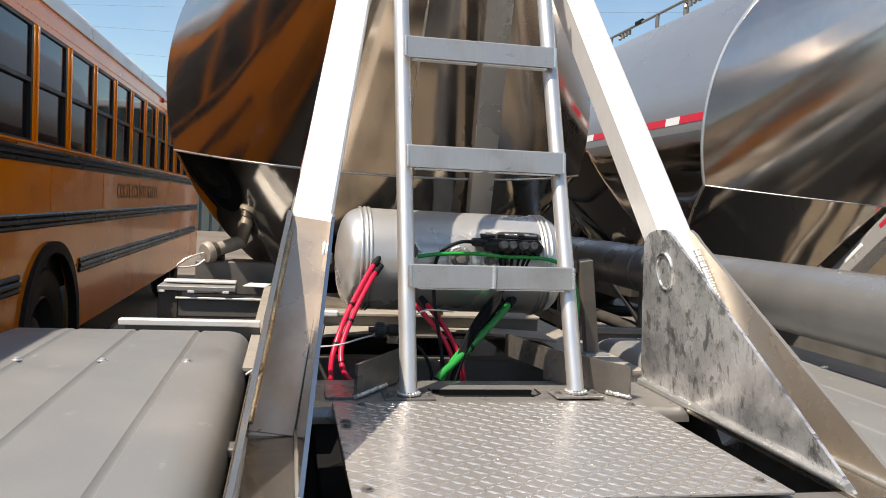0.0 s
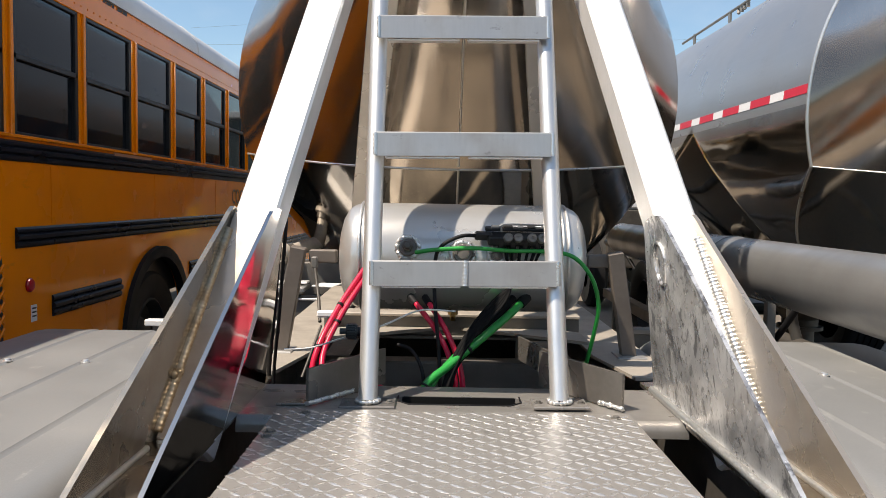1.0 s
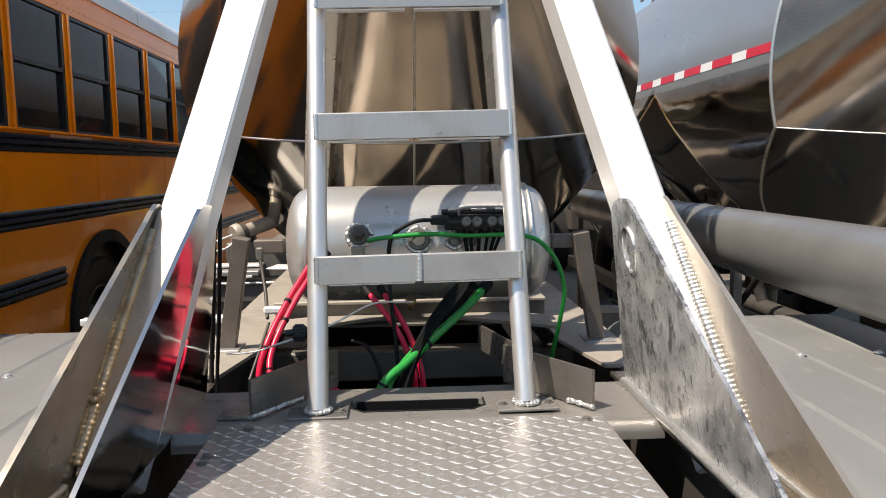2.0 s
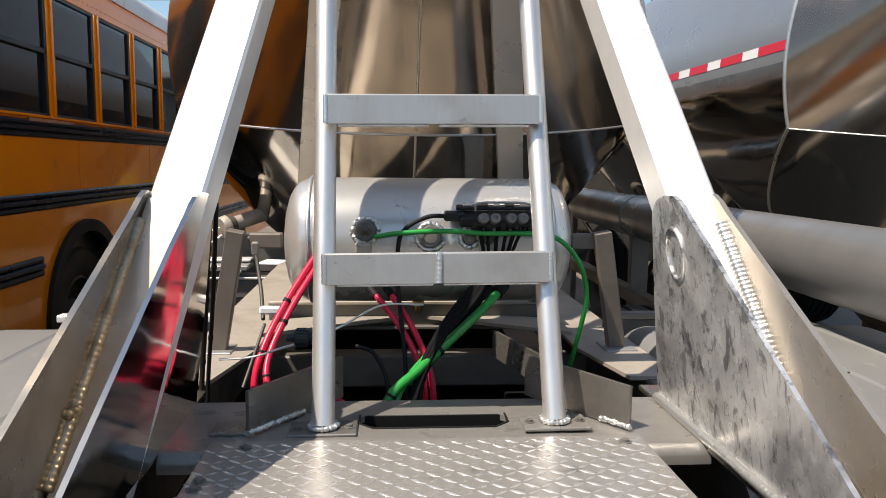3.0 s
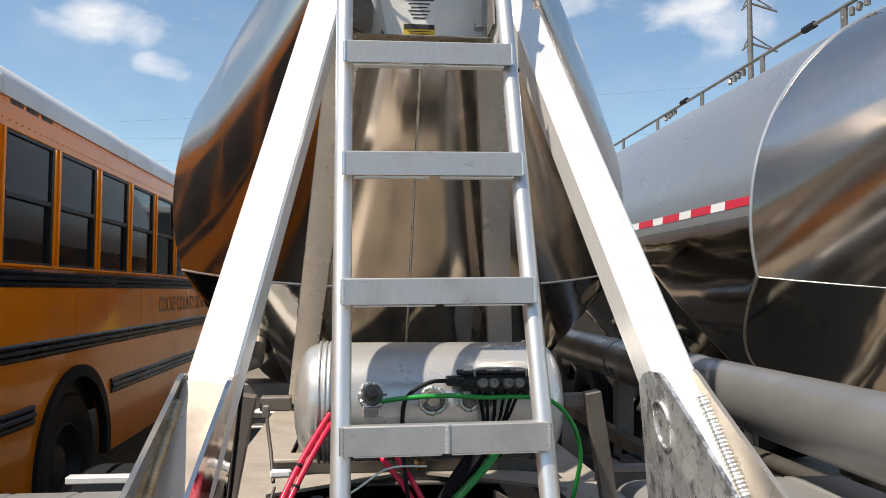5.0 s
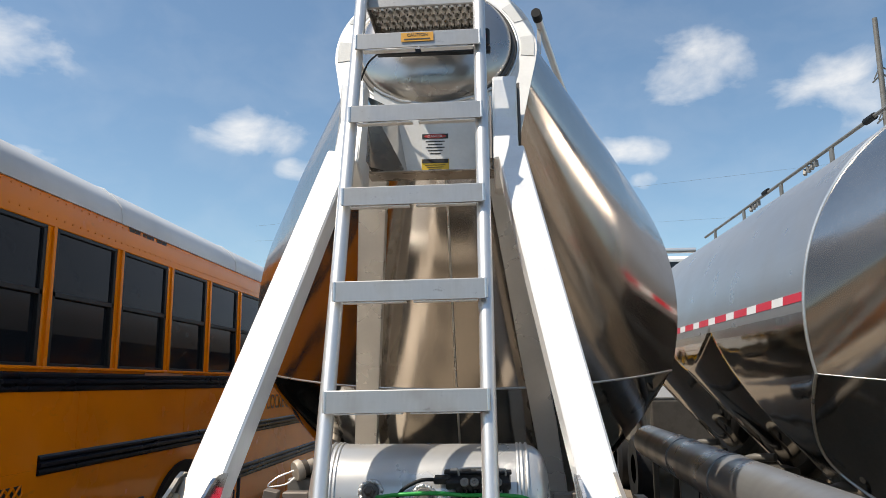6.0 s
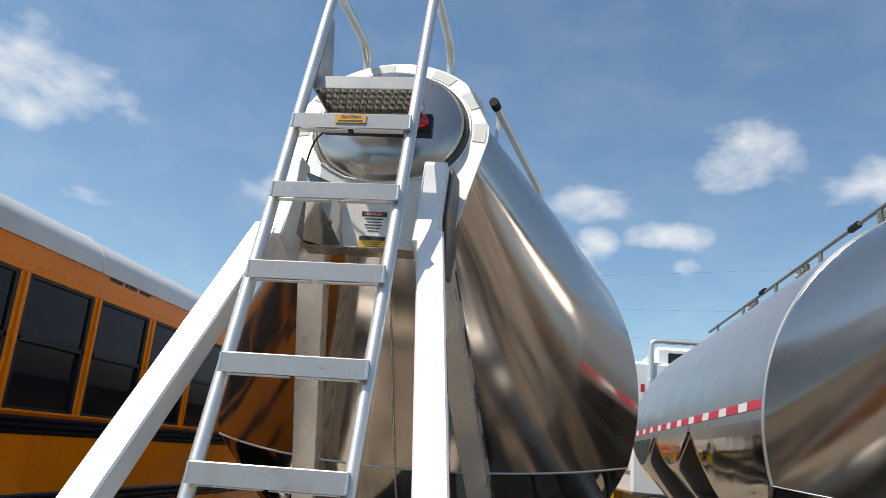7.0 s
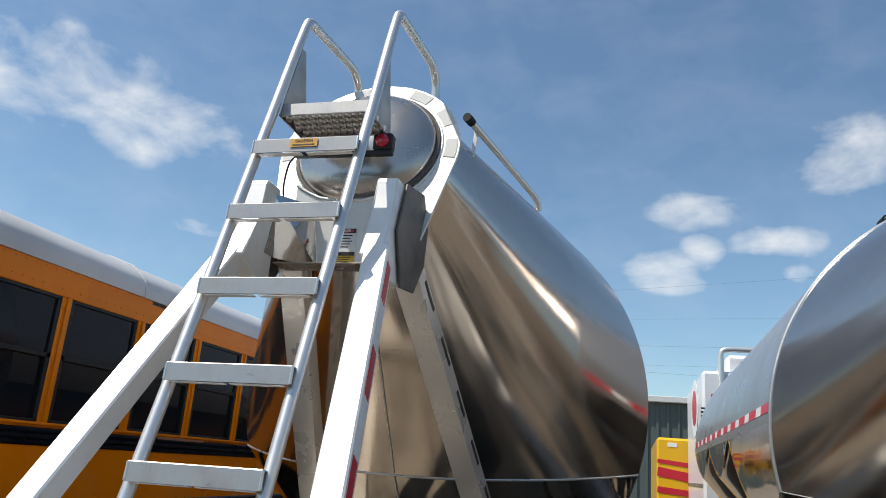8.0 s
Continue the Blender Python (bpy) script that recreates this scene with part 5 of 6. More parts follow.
hose("white_wire", "thin white wire tied across the frame", [(-0.44, 0.16, 1.155), (-0.37, 0.14, 1.165), (-0.30, 0.12, 1.19), (-0.255, 0.11, 1.205)], 0.0025, LABELWHITE)
hose("white_wire", "thin white wire tied across the frame", [(-0.235, 0.11, 1.21), (-0.18, 0.2, 1.22), (-0.10, 0.34, 1.235), (0.0, 0.40, 1.225)], 0.0025, LABELWHITE)
hose("white_wire", "thin white wire end poking out by the fender", [(-0.50, 0.22, 1.11), (-0.56, 0.16, 1.105), (-0.60, 0.12, 1.09)], 0.003, LABELWHITE)
gl = thing("knob_fitting", "blue-black ribbed air fitting on the bracket", "fitting")
bm = bmesh.new()
lathe(bm, [(0.0, -0.03), (0.008, -0.03), (0.008, -0.014), (0.016, -0.014), (0.018, -0.011), (0.018, 0.011), (0.016, 0.014), (0, 0.014)], pose(-0.262, 0.10, 1.215, 0, 90, 0), 18)
knob = part("knob", bm, DARKKNOB, gl, "ribbed collar", 40)
for k in range(16):
    a = 22.5 * k
    simple("rib", (0.003, 0.005, 0.020), pose(-0.262, 0.10, 1.215, 0, 90, 0) @ pose(0, 0, 0, 0, 0, a) @ pose(0.0185, 0, 0), DARKKNOB, knob, 0.0008)
bm = bmesh.new()
lathe(bm, [(0.0, 0.014), (0.013, 0.014), (0.013, 0.020), (0.016, 0.021), (0.016, 0.058), (0.0, 0.058)], pose(-0.262, 0.10, 1.215, 0, 90, 0), 18)
part("body", bm, BLACKPLASTIC, gl, "", 40)
simple("mount", (0.03, 0.012, 0.04), pose(-0.225, 0.118, 1.195), BRACE, gl, 0.002)
rod = thing("height_rod", "thin metal height valve rod with a white fitting", "rod")
bm = bmesh.new()
tube(bm, [(-0.43, 0.56, 1.34), (-0.41, 0.52, 1.24), (-0.395, 0.45, 1.18)], 0.005, 10)
tube(bm, [(-0.39, 0.44, 1.17), (-0.42, 0.30, 1.05)], 0.004, 8)
part("link", bm, DIMMETAL, rod, "", 50)
simple("fitting", (0.055, 0.02, 0.02), pose(-0.375, 0.44, 1.205), LABELWHITE, rod, 0.005, "white fitting")
simple("eye", (0.02, 0.02, 0.035), pose(-0.43, 0.56, 1.345), FRAME, rod, 0.004)

# ---- bracing under the ladder ----
for s in (-1, 1):
    brk = thing("foot_brace", "upright aluminium brace plate beside the ladder foot", "brace", "foot braces")
    p0 = Vector((s * 0.350 + 0.012, -0.095, 1.082))
    p1 = Vector((s * 0.195 + 0.012, 0.125, 1.082))
    p2, p3 = Vector((0.262, 0.115, 1.088)), Vector((0.178, 0.41, 1.092))
    for nm, a, b, h0, h1 in ((("plate", p0, p1, 0.082, 0.088), ("strap", p2, p3, 0.068, 0.066)) if s > 0 else (("plate", p0, p1, 0.082, 0.088),)):
        d = (b - a).normalized()
        t = d.cross(Vector((0, 0, 1))) * 0.004
        bm = bmesh.new()
        V = [bm.verts.new(q) for q in (a - t, b - t, b - t + Vector((0, 0, h1)), a - t + Vector((0, 0, h0)), a + t, b + t, b + t + Vector((0, 0, h1)), a + t + Vector((0, 0, h0)))]
        for f in ((0, 1, 2, 3), (4, 5, 6, 7), (0, 1, 5, 4), (1, 2, 6, 5), (2, 3, 7, 6), (3, 0, 4, 7)):
            bm.faces.new([V[i] for i in f])
        part(nm, bm, BRACE, brk)
    if s < 0:
        simple("flange", (0.07, 0.06, 0.006), pose(-0.373, -0.06, 1.0825), BRACE, brk, 0.001)
    a, b = p0 + Vector((0, -0.004, 0.005)), p0.lerp(p1, 0.55 if s < 0 else 0.24) + Vector((-s * 0.006, 0, 0.005))
    rough_bead("bead", [a.lerp(b, k / 22) for k in range(23)], 0.0052, brk, 11 + s)
    bolt(brk, p1.lerp(p0, 0.12) + Vector((0, -0.006, 0.055)), 0.005, 0.005)
for s in (-1, 1):
    vp = thing("frame_plate", "lit aluminium frame plate sloping in to the middle", "plate", "frame plates")
    bm = bmesh.new()
    prism(bm, [(s * 0.50, 0.32), (s * 0.62, 0.32), (s * 0.62, 2.4), (s * 0.44, 2.4), (s * 0.44, 0.62)], "z", 1.052, 1.062)
    # pale tone paints the sun on this flange and the gusset
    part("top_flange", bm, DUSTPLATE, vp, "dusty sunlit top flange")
    bm = bmesh.new()
    prism(bm, [(s * 0.44, 0.66), (s * 0.44, 0.84), (s * 0.05, 1.00), (s * 0.03, 0.90)], "z", 1.085, 1.095)
    part("gusset", bm, DUSTPLATE, vp)
bolster = thing("bolster", "aluminium channel cross beam behind the air tank", "beam")
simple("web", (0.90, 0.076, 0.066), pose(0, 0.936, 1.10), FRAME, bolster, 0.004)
# pale top over a darker web and lower flange paints the sunlit edge
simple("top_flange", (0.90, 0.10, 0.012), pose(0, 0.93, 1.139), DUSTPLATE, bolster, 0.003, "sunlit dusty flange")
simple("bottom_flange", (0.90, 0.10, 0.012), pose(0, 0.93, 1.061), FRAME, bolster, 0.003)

# unseen sheet added so the cone has something warm to mirror
bm = bmesh.new()
box(bm, (0.86, 1.30, 0.012), pose(0, 1.68, 1.035), 0.002)
part("reflector_sheet", bm, TANSHEET, sub, "unseen tan sheet added for the cone to reflect")

# cross beam and box beside the bus
cb = thing("equipment_box", "dark box with silver rims on an aluminium channel beam", "box")
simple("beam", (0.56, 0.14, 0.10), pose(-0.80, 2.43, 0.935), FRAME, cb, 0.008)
# lip takes the sunlit tone for a bright top edge
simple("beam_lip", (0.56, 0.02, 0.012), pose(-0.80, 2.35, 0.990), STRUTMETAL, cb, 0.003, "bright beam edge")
simple("body", (0.105, 0.15, 0.19), pose(-1.118, 2.43, 0.935), DIMMETAL, cb, 0.006, "dark brown end box")
simple("rim", (0.40, 0.19, 0.024), pose(-0.972, 2.43, 1.042), MILL, cb, 0.003, "silver rim")
simple("upper_rim", (0.38, 0.10, 0.012), pose(-0.965, 2.49, 1.068), STRUTMETAL, cb, 0.003, "silver rim")
for x in (-1.15, -1.0, -0.82):
    simple("pad", (0.034, 0.02, 0.012), pose(x, 2.34, 1.026), LABELWHITE, cb, 0.002, "bright pad under the rim")
note = thing("loose_plate", "small white plate lying on the frame", "plate")
simple("sheet", (0.12, 0.16, 0.006), pose(-0.66, 2.42, 1.062, 0, 0, -12), LABELWHITE, note, 0.001)
cp = thing("coupling", "capped aluminium hose coupling with a wire loop", "coupling")
simple("mount", (0.46, 0.22, 0.20), pose(-0.80, 2.87, 1.06), FRAME, cb, 0.008, "grey mounting block")
bm = bmesh.new()
tube(bm, [(-0.975, 2.72, 1.205), (-0.965, 2.728, 1.208), (-0.945, 2.745, 1.216)], [0.055, 0.062, 0.062], 28)
part("cap", bm, DUSTPLATE, cp, "", 40)
bm = bmesh.new()
tube(bm, [(-0.945, 2.745, 1.216), (-0.915, 2.768, 1.226)], 0.048, 24)
part("collar", bm, DIMMETAL, cp, "", 40)
bm = bmesh.new()
tube(bm, [(-0.93, 2.757, 1.22), (-0.80, 2.86, 1.265), (-0.68, 2.955, 1.306)], 0.040, 20)
part("neck", bm, DUSTPLATE, cp, "", 40)
bm = bmesh.new()
tube(bm, spline([(-0.98, 2.715, 1.21), (-1.07, 2.68, 1.175), (-1.12, 2.67, 1.125), (-1.02, 2.68, 1.135), (-0.97, 2.70, 1.17)], 6), 0.005, 6)
part("wire_loop", bm, BRIGHT, cp)
bm = bmesh.new()
bar(bm, (-0.90, 2.85, 1.155), (-0.90, 2.80, 1.20), 0.06, 0.05, (0, 1, 0), 0.004)
part("support", bm, DIMMETAL, cp)
# ---- hose tube between the trailers ----
ht = thing("hose_tube", "long grey aluminium hose carrier tube with strap rings", "hose tube")
HT0, HT1 = Vector((1.125, -1.2, 1.305)), Vector((1.40, 4.2, 1.27))
bm = bmesh.new()
tube(bm, [HT0, HT0.lerp(HT1, 0.5), HT1], 0.118, 40)
part("tube", bm, HOSEGREY, ht, "", 40)
for f in (0.10, 0.52, 0.72):
    p = HT0.lerp(HT1, f)
    bm = bmesh.new()
    tube(bm, [p, p.lerp(HT1, 0.004)], 0.1225, 40)
    part("strap", bm, HOSEGREY, ht, "", 40)
    bm = bmesh.new()
    bar(bm, (p.x, p.y, 0.86), (p.x, p.y, 1.19), 0.10, 0.03, (0, 1, 0), 0.004)
    part("hanger", bm, FRAME, ht)
simple("rail", (0.08, 5.4, 0.07), pose(1.30, 1.5, 0.84), FRAME, ht, 0.004)
h2 = thing("side_rail", "slim aluminium rail lying along the yard side of the other trailer", "rail")
bm = bmesh.new()
tube(bm, [(1.78, 0.2, 1.12), (1.80, 6.5, 1.12)], 0.035, 20)
part("tube", bm, DIMMETAL, h2, "", 40)
for y in (0.6, 2.4, 4.2, 6.0):
    simple("hanger", (0.05, 0.05, 1.08), pose(1.79, y, 0.55), FRAME, h2, 0.004)

# ---- other trailer's top rail ----
tr = thing("top_rail", "slim pipe rail on clamps along the other tank's top", "rail")
bm = bmesh.new()
tube(bm, [(2.70, 2.2, 3.405), (2.70, 7.0, 3.375)], 0.013, 12)
part("pipe", bm, FRAME, tr, "", 40)
for y in (2.65, 3.6, 4.6, 5.6, 6.6):
    simple("post", (0.018, 0.05, 0.20), pose(2.70, y, 3.295), FRAME, tr, 0.002)
for y in (2.95, 4.9):
    bm = bmesh.new()
    tube(bm, [(2.70, y, 3.40), (2.70, y + 0.12, 3.40)], 0.024, 12)
    part("sleeve", bm, BLACK, tr, "black rubber sleeve", 40)
for y in (2.45, 3.9, 5.2):
    for k in range(4):
        simple("clip", (0.03, 0.025, 0.05), pose(2.71, y + 0.07 * k, 3.36 - 0.004 * k, 0, 20 * (k % 2), 15 * k), FRAME, tr, 0.002)

# ---- school bus ----
bus = thing("school_bus", "orange-yellow school bus with a white roof and dark windows", "bus")
BX, BW, BY0, BY1 = -2.10, 2.42, -0.6, 12.4
SILL, WTOP, EAVE = 1.815, 2.555, 2.73
PITCH, FIRST = 0.745, 1.905
# side wall below the windows, with a round wheel opening
bm = bmesh.new()
WY, WZ, WR = 3.80, 0.52, 0.60
loop = [(BY0, 0.45), (WY - WR, 0.45)] + [(WY - WR * math.cos(radians(a)), WZ + WR * math.sin(radians(a))) for a in range(0, 181, 12)] + [(WY + WR, 0.45), (BY1, 0.45), (BY1, SILL), (BY0, SILL)]
prism(bm, loop, "x", BX - 0.05, BX)
part("side_panel", bm, BUSPAINT, bus, "glossy orange-yellow side panel")
bm = bmesh.new()
box(bm, (BW - 0.12, BY1 - BY0, 1.0), pose(BX - BW / 2, (BY0 + BY1) / 2, 1.3))
part("inner_body", bm, BLACKPLASTIC, bus, "dark interior")
for y in (BY0 + 0.02, BY1 - 0.02):
    simple("end_wall", (BW, 0.04, 2.3), pose(BX - BW / 2, y, 1.62), BUSPAINT, bus, 0.01)
simple("far_side", (0.05, BY1 - BY0, 2.3), pose(BX - BW + 0.02, (BY0 + BY1) / 2, 1.62), BUSPAINT, bus, 0.01)
bm = bmesh.new()
box(bm, (0.05, BY1 - BY0, EAVE - WTOP), pose(BX - 0.025, (BY0 + BY1) / 2, (EAVE + WTOP) / 2), 0.004)
part("header_band", bm, BUSPAINT, bus)
bm = bmesh.new()
rp = [(BX + 0.014, EAVE - 0.012), (BX + 0.014, EAVE + 0.03), (BX + 0.004, EAVE + 0.085), (BX - 0.03, EAVE + 0.135), (BX - 0.12, EAVE + 0.21), (BX - 0.34, EAVE + 0.285), (BX - 0.8, EAVE + 0.33), (BX - BW / 2, EAVE + 0.345)]
rp = rp + [(2 * (BX - BW / 2) - x, z) for x, z in reversed(rp[:-1])]
prism(bm, rp, "y", BY0, BY1)
part("roof", bm, BUSROOF, bus, "white painted roof", 40)
for k in range(6):
    y = BY0 + 1.1 + 2.1 * k
    bm = bmesh.new()
    tube(bm, [(x, y, z + 0.002) for x, z in rp], 0.006, 6)
    part("roof_seam", bm, BUSROOF, bus)
n0 = -3
for k in range(n0, 14):
    y = FIRST + PITCH * k
    bm = bmesh.new()
    box(bm, (0.05, 0.085, WTOP - SILL), pose(BX - 0.024, y, (SILL + WTOP) / 2), 0.006)
    box(bm, (0.02, 0.03, WTOP - SILL), pose(BX + 0.006, y, (SILL + WTOP) / 2), 0.004)
    part("pillar", bm, BUSPAINT, bus)
for k in range(n0, 13):
    y = FIRST + PITCH * (k + 0.5)
    win = new("window")
    win.parent = bus
    w = PITCH - 0.085
    for nm, z0, z1, dx in (("upper_pane", 2.20, WTOP - 0.015, -0.022), ("lower_pane", SILL + 0.015, 2.20, -0.032)):
        bm = bmesh.new()
        box(bm, (0.006, w - 0.03, z1 - z0), pose(BX + dx, y, (z0 + z1) / 2))
        part(nm, bm, GLASSDARK, win)
    bm = bmesh.new()
    for z, h in ((SILL + 0.010, 0.022), (2.20, 0.030), (WTOP - 0.010, 0.022)):
        box(bm, (0.03, w, h), pose(BX - 0.02, y, z), 0.003)
    for e in (-1, 1):
        box(bm, (0.03, 0.03, WTOP - SILL - 0.02), pose(BX - 0.02, y + e * (w / 2 - 0.015), (SILL + WTOP) / 2), 0.003)
    part("window_frame", bm, BLACKPLASTIC, win, "black window frame")
bm = bmesh.new()
box(bm, (0.03, BY1 - BY0, 0.018), pose(BX + 0.004, (BY0 + BY1) / 2, SILL - 0.004), 0.004)
part("window_sill", bm, BUSPAINT, bus)


def rub_rail(y0, y1, z0, z1):
    """A pressed steel rail with two ribs."""
    h = z1 - z0
    prof = [(BX - 0.004, z0), (BX + 0.006, z0), (BX + 0.014, z0 + 0.1 * h), (BX + 0.014, z0 + 0.22 * h), (BX + 0.006, z0 + 0.32 * h), (BX + 0.022, z0 + 0.42 * h), (BX + 0.022, z0 + 0.58 * h), (BX + 0.006, z0 + 0.68 * h), (BX + 0.014, z0 + 0.78 * h), (BX + 0.014, z0 + 0.9 * h), (BX + 0.006, z1), (BX - 0.004, z1)]
    bm = bmesh.new()
    prism(bm, prof, "y", y0, y1)
    part("rub_rail", bm, RUBRAIL, bus, "black ribbed rub rail", 30)


rub_rail(BY0, BY1, 1.69, 1.79)
rub_rail(1.93, BY1 - 0.1, 1.268, 1.37)
rub_rail(2.27, 3.14, 0.886, 1.0)
rub_rail(4.50, BY1 - 0.4, 0.886, 1.0)
simple("rail_patch", (0.006, 0.62, 0.03), pose(BX + 0.010, 3.35, 1.785), BUSRUST, bus, 0.002, "faded brownish patch above the rail")
bm = bmesh.new()
ringo = [(WY - (WR + 0.05) * math.cos(radians(a)), WZ + (WR + 0.05) * math.sin(radians(a))) for a in range(-6, 187, 8)]
ringi = [(WY - (WR - 0.03) * math.cos(radians(a)), WZ + (WR - 0.03) * math.sin(radians(a))) for a in range(186, -7, -8)]
prism(bm, ringo + ringi, "x", BX - 0.03, BX + 0.03)
part("wheel_arch", bm, BLACK, bus, "black rubber wheel arch trim", 30)
for yy in (WY, 9.9):
    w_ = new("wheel")
    w_.parent = bus
    m = pose(BX - 0.16, yy, 0.50) @ pose(0, 0, 0, 0, 90, 0)
    bm = bmesh.new()
    lathe(bm, [(0.28, -0.10), (0.36, -0.13), (0.46, -0.125), (0.495, -0.09), (0.50, 0.0), (0.495, 0.09), (0.46, 0.125), (0.36, 0.13), (0.28, 0.10)], m, 48)
    part("tyre", bm, BLACK, w_, "", 35)
    bm = bmesh.new()
    lathe(bm, [(0.29, 0.10), (0.27, 0.11), (0.25, 0.02), (0.15, 0.0), (0.13, 0.05), (0.10, 0.07), (0, 0.07)], m, 36)
    part("rim", bm, DARKRIM, w_, "", 35)
# engine vent at the tail
vent = new("vent")
vent.parent = bus
bm = bmesh.new()
prism(bm, [(0.92, 0.62), (1.86, 0.62), (1.86, 1.30), (0.92, 1.30)], "x", BX + 0.001, BX + 0.007)
part("vent_panel", bm, BUSPAINT, vent)
bm = bmesh.new()
prism(bm, [(1.00, 0.70), (1.80, 0.70), (1.80, 1.24), (1.00, 1.24)], "x", BX + 0.007, BX + 0.010)
part("vent_opening", bm, BLACKPLASTIC, vent)
bm = bmesh.new()
for k in range(-9, 15):
    for sgn in (-1, 1):
        y0 = 1.0 + 0.06 * k
        a, b = (y0, 0.70), (y0 + 0.54, 1.24)
        if sgn < 0:
            a, b = (y0 + 0.54, 0.70), (y0, 1.24)
        pts_ = []
        for f in [i / 27 for i in range(28)]:
            yy, zz = a[0] + (b[0] - a[0]) * f, a[1] + (b[1] - a[1]) * f
            if 1.0 <= yy <= 1.80:
                pts_.append((BX + 0.013 + 0.002 * sgn, yy, zz))
        if len(pts_) > 2:
            tube(bm, [pts_[0], pts_[-1]], 0.007, 5)
part("vent_mesh", bm, BUSPAINT, vent, "diamond expanded metal mesh")
rl = bmesh.new()
lathe(rl, [(0.036, 0), (0.036, 0.008), (0.030, 0.014), (0, 0.016)], pose(BX, 2.05, 1.077, 0, 90, 0), 24)
part("reflector", rl, REDLENS, bus, "round red reflector", 40)
simple("sticker", (0.003, 0.055, 0.085), pose(BX + 0.001, 2.09, 0.93), LABELWHITE, bus, 0.0, "small white sticker")
for k in range(3):
    simple("text_bar", (0.001, 0.04, 0.008), pose(BX + 0.003, 2.09, 0.955 - 0.02 * k), INK, bus, 0.0)
FADED = material("faded_black_lettering", (0.075, 0.035, 0.012), 0.5, 0.0, grain=0.3, scale=25)
lettering("fleet_name", "COCKE COUNTY SCHOOL", 0.205, FADED, bus, pose(BX + 0.002, 5.80, 1.47, 90, 0, 90) @ Matrix.Diagonal((0.92, 1, 1, 1)), "black block lettering")
for y in (2.28, 3.75, 5.25, 6.9):
    simple("panel_joint", (0.003, 0.006, 0.30), pose(BX + 0.001, y, 1.53), BUSPAINT, bus, 0.0)
for z in (2.60, 2.70):
    bm = bmesh.new()
    for k in range(150):
        bmesh.ops.create_icosphere(bm, subdivisions=1, radius=0.006, matrix=pose(BX, 0.0 + 0.08 * k, z))
    tagged(part("rivet_row", bm, BUSPAINT, bus), kind="stuff")
for k in range(3):
    simple("text_bar", (0.002, 0.16, 0.022), pose(BX + 0.001, 2.80 + 0.2 * k, 2.705), INK, bus, 0.0)
bm = bmesh.new()
lathe(bm, [(0.0, 0.03), (0.02, 0.028), (0.03, 0.015), (0.032, 0.0)], pose(BX, 8.2, 2.69, 0, 90, 0), 12)
part("side_lamp", bm, REDLENS, bus)

# ---- vehicles and buildings beyond ----
YEL = material("yellow_truck_paint", (0.80, 0.45, 0.01), 0.3, 0.0, grain=0.05, scale=8, coat=0.4)
WTRUCK = material("white_truck_paint", (0.76, 0.77, 0.78), 0.35, 0.0, grain=0.04, scale=8, coat=0.3)
yt = thing("yellow_truck", "yellow truck with sweeping red stripes and a black mirror", "truck")
simple("box_body", (2.6, 4.5, 1.90), pose(2.90, 14.3, 1.545), YEL, yt, 0.04)
for x, z, h, tilt in ((2.10, 2.06, 0.07, 5), (2.10, 1.86, 0.15, 8), (2.10, 1.60, 0.10, 4)):
    simple("stripe", (0.98, 0.006, h), pose(x, 12.046, z, 0, tilt, 0), REDTAPE, yt, 0.0, "red stripe")
simple("text_bar", (0.30, 0.006, 0.06), pose(2.42, 12.046, 2.38), INK, yt, 0.0)
simple("sticker", (0.16, 0.006, 0.07), pose(1.86, 12.046, 2.38), LABELWHITE, yt, 0.0)
simple("door_seam", (0.012, 0.006, 1.6), pose(2.24, 12.047, 1.55), INK, yt, 0.0)
simple("mirror", (0.15, 0.08, 0.42), pose(2.40, 11.75, 1.86), BLACKPLASTIC, yt, 0.03)
simple("mirror_arm", (0.03, 0.34, 0.03), pose(2.40, 11.89, 2.10), BLACKPLASTIC, yt, 0.004)
simple("mirror_arm", (0.03, 0.34, 0.03), pose(2.40, 11.89, 1.62), BLACKPLASTIC, yt, 0.004)
simple("bumper", (2.4, 0.15, 0.3), pose(2.90, 12.0, 0.55), BLACKPLASTIC, yt, 0.03)
for x in (2.0, 3.8):
    for y in (12.8, 15.2):
        w_ = new("wheel")
        w_.parent = yt
        bm = bmesh.new()
        lathe(bm, [(0.2, -0.12), (0.42, -0.13), (0.46, -0.08), (0.46, 0.08), (0.42, 0.13), (0.2, 0.12)], pose(x, y, 0.46, 0, 90, 0), 32)
        part("tyre", bm, BLACK, w_, "", 35)
wtk = thing("white_truck", "white truck with a bright pipe guard on its body", "truck")
simple("body", (2.16, 3.0, 1.80), pose(3.19, 10.5, 2.36), WTRUCK, wtk, 0.04)
simple("chassis", (1.9, 3.0, 0.85), pose(3.3, 10.5, 1.05), DIMMETAL, wtk, 0.03, "dark chassis")
simple("tank", (0.5, 0.9, 0.45), pose(2.45, 10.2, 1.0), FRAME, wtk, 0.08)
simple("cab", (1.5, 1.6, 0.5), pose(3.2, 10.0, 3.27), WTRUCK, wtk, 0.05)
simple("window", (0.30, 0.02, 0.30), pose(2.78, 9.19, 3.28), GLASSDARK, wtk, 0.01)
bm = bmesh.new()
tube(bm, [(2.36, 9.0, 2.3), (2.36, 9.0, 3.40)] + spline([(2.36, 9.0, 3.46), (2.38, 9.0, 3.53), (2.44, 9.0, 3.555), (2.52, 9.0, 3.56)], 4) + [(3.1, 9.0, 3.56)], 0.04, 14)
part("guard_pipe", bm, BRIGHT, wtk, "bright bent pipe", 40)
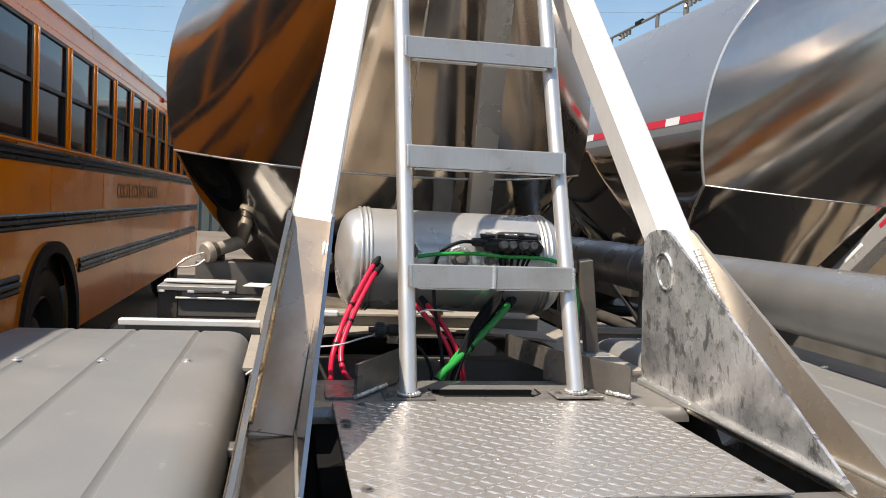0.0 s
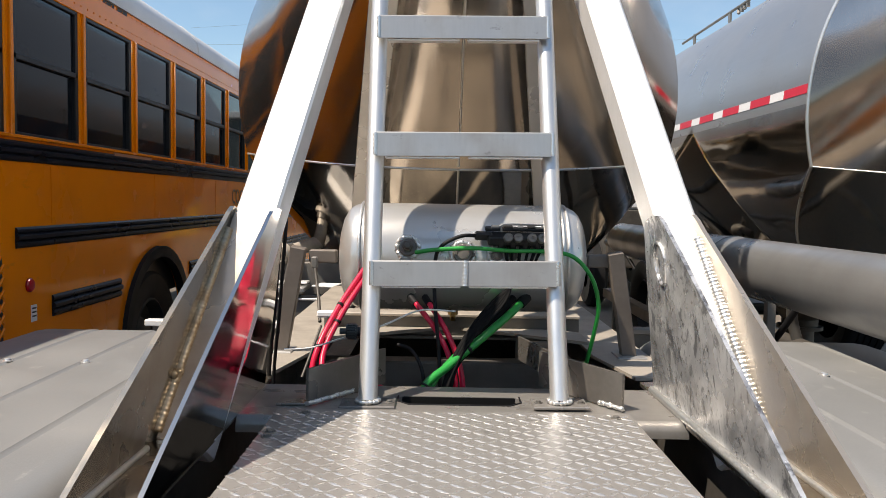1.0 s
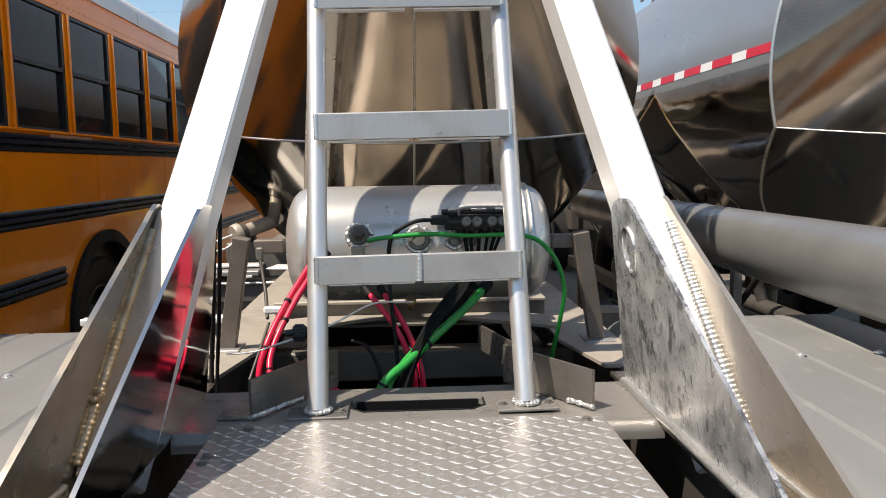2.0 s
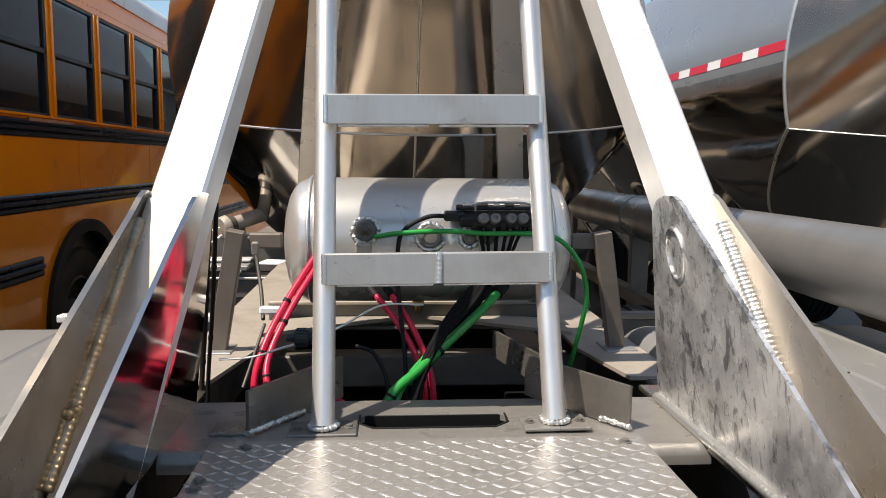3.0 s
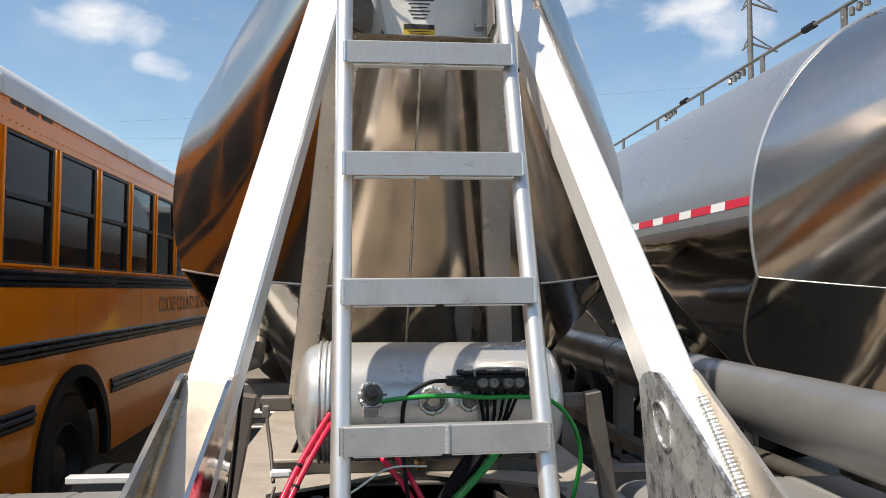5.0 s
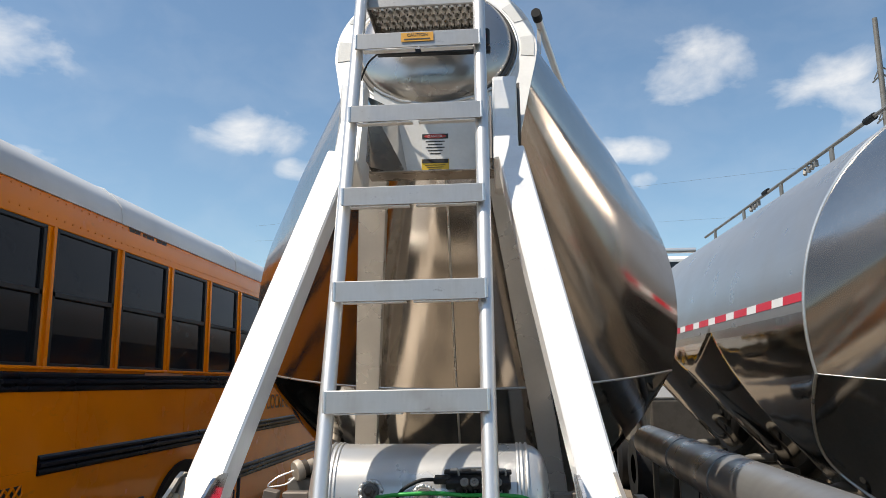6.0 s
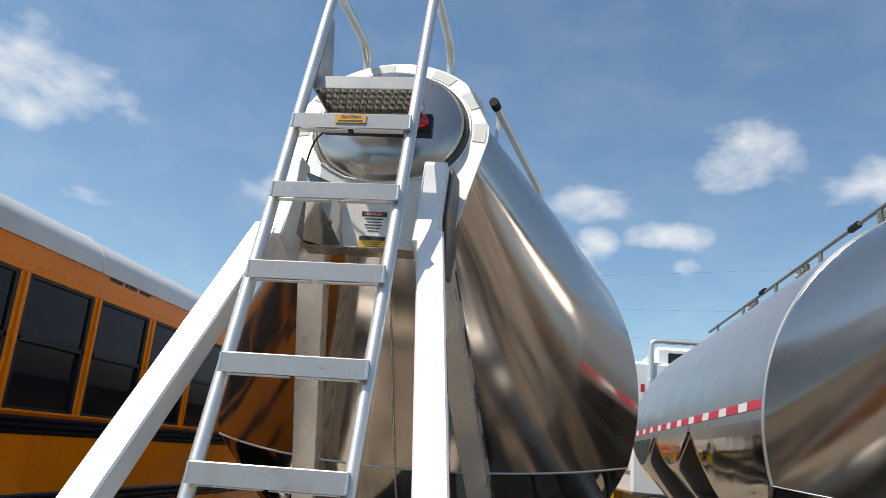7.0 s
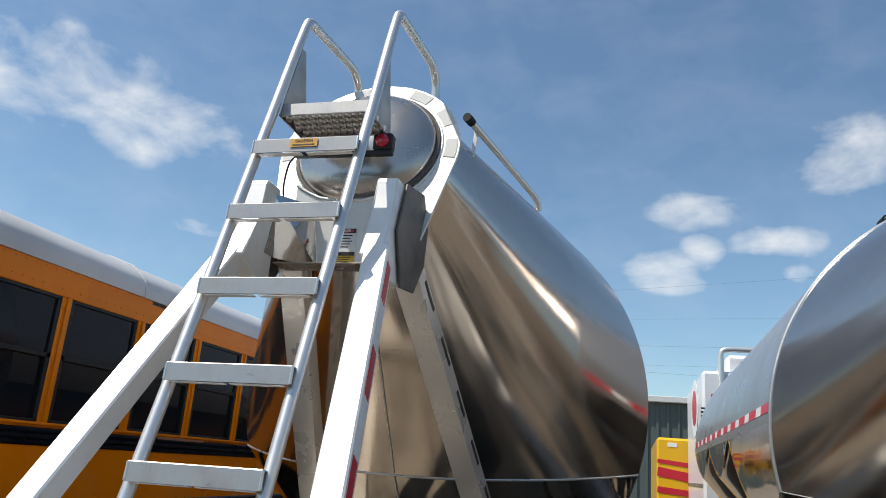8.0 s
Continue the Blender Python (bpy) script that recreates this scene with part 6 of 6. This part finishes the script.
for k in range(5):
    simple("red_tape" if k % 2 == 0 else "white_tape", (0.05, 0.006, 0.11), pose(2.25, 8.995, 2.45 + 0.11 * k), REDTAPE if k % 2 == 0 else WHITETAPE, wtk, 0.0)
for k in range(4):
    simple("text_bar", (0.10, 0.006, 0.025), pose(2.14, 8.995, 2.75 - 0.05 * k), INK, wtk, 0.0)
for x in (2.3, 4.0):
    for y in (9.6, 11.3):
        w_ = new("wheel")
        w_.parent = wtk
        bm = bmesh.new()
        lathe(bm, [(0.2, -0.12), (0.42, -0.13), (0.48, -0.08), (0.48, 0.08), (0.42, 0.13), (0.2, 0.12)], pose(x, y, 0.48, 0, 90, 0), 32)
        part("tyre", bm, BLACK, w_, "", 35)
for dy, w, h, mat in ((0.0, 0.62, 0.42, LABELWHITE), (0.03, 0.40, 0.26, REDTAPE)):
    bm = bmesh.new()
    lathe(bm, [(0.0, 0.0), (1.0, 0.0), (1.0, 0.004), (0, 0.004)], pose(2.107 - dy * 0.2, 10.3, 2.86, 0, -90, 0) @ Matrix.Diagonal((h, w, 1, 1)), 32)
    part("emblem", bm, mat, wtk, "oval red and white emblem")
simple("lower_band", (0.006, 2.9, 0.05), pose(2.107, 10.5, 1.75), FRAME, wtk, 0.0)
bld = thing("warehouse", "grey-green corrugated metal warehouse with pale trim", "building")
CLAD = material("grey_green_cladding", (0.10, 0.122, 0.115), 0.6, 0.3, grain=0.1, scale=4)
ROOFM = material("pale_roof_trim", (0.62, 0.63, 0.62), 0.5, 0.0, grain=0.06, scale=5)
simple("wall", (26, 12, 5.0), pose(8, 38, 2.5), CLAD, bld, 0.0)
simple("roof", (26.6, 12.6, 0.25), pose(8, 38, 5.1), ROOFM, bld, 0.02)
for k in range(60):
    simple("wall_rib", (0.10, 0.06, 4.9), pose(-4.7 + 0.43 * k, 31.97, 2.5), CLAD, bld, 0.0)
for x in (-5.0, 0.5, 3.6, 9.0, 14.5, 20.9):
    simple("pilaster", (0.18, 0.12, 5.0), pose(x, 31.95, 2.5), ROOFM, bld, 0.0)
# plain unseen far wall, added behind to darken reflections of the horizon
bm = bmesh.new()
box(bm, (90, 0.4, 5.0), pose(4, -30, 2.5))
tagged(part("horizon_backdrop", bm, CLAD), "unseen plain grey-green wall added to darken the reflected horizon", "wall", kind="structure")
# power line
pyl = thing("power_pole", "tall grey steel power pole with cross arms", "pole")
bm = bmesh.new()
tube(bm, [(22.1, 40, 0), (22.05, 40, 22)], [0.22, 0.14], 12)
part("pole", bm, FRAME, pyl, "", 40)
for z in (18.6, 16.2):
    for e in (-0.25, 0.9):
        bm = bmesh.new()
        bar(bm, (22.05, 40, z), (22.05 + e * 1.9, 40, z - 0.45), 0.09, 0.09, (0, 1, 0), 0.0)
        bar(bm, (22.05, 40, z + 0.5), (22.05 + e * 1.5, 40, z - 0.25), 0.06, 0.06, (0, 1, 0), 0.0)
        part("cross_arm", bm, FRAME, pyl)
wires = thing("power_wires", "thin dark overhead power wires", "wires", kind="stuff")
bm = bmesh.new()
for z0, slope in ((17.2, 0.09), (14.35, 0.035), (12.08, 0.015), (10.56, 0.015), (9.75, -0.03)):
    tube(bm, [(-20 + 8 * k, 60, z0 + slope * (8 * k - 28) + 0.0003 * (8 * k - 28) ** 2) for k in range(13)], 0.007, 4)
part("wire", bm, FRAME, wires)
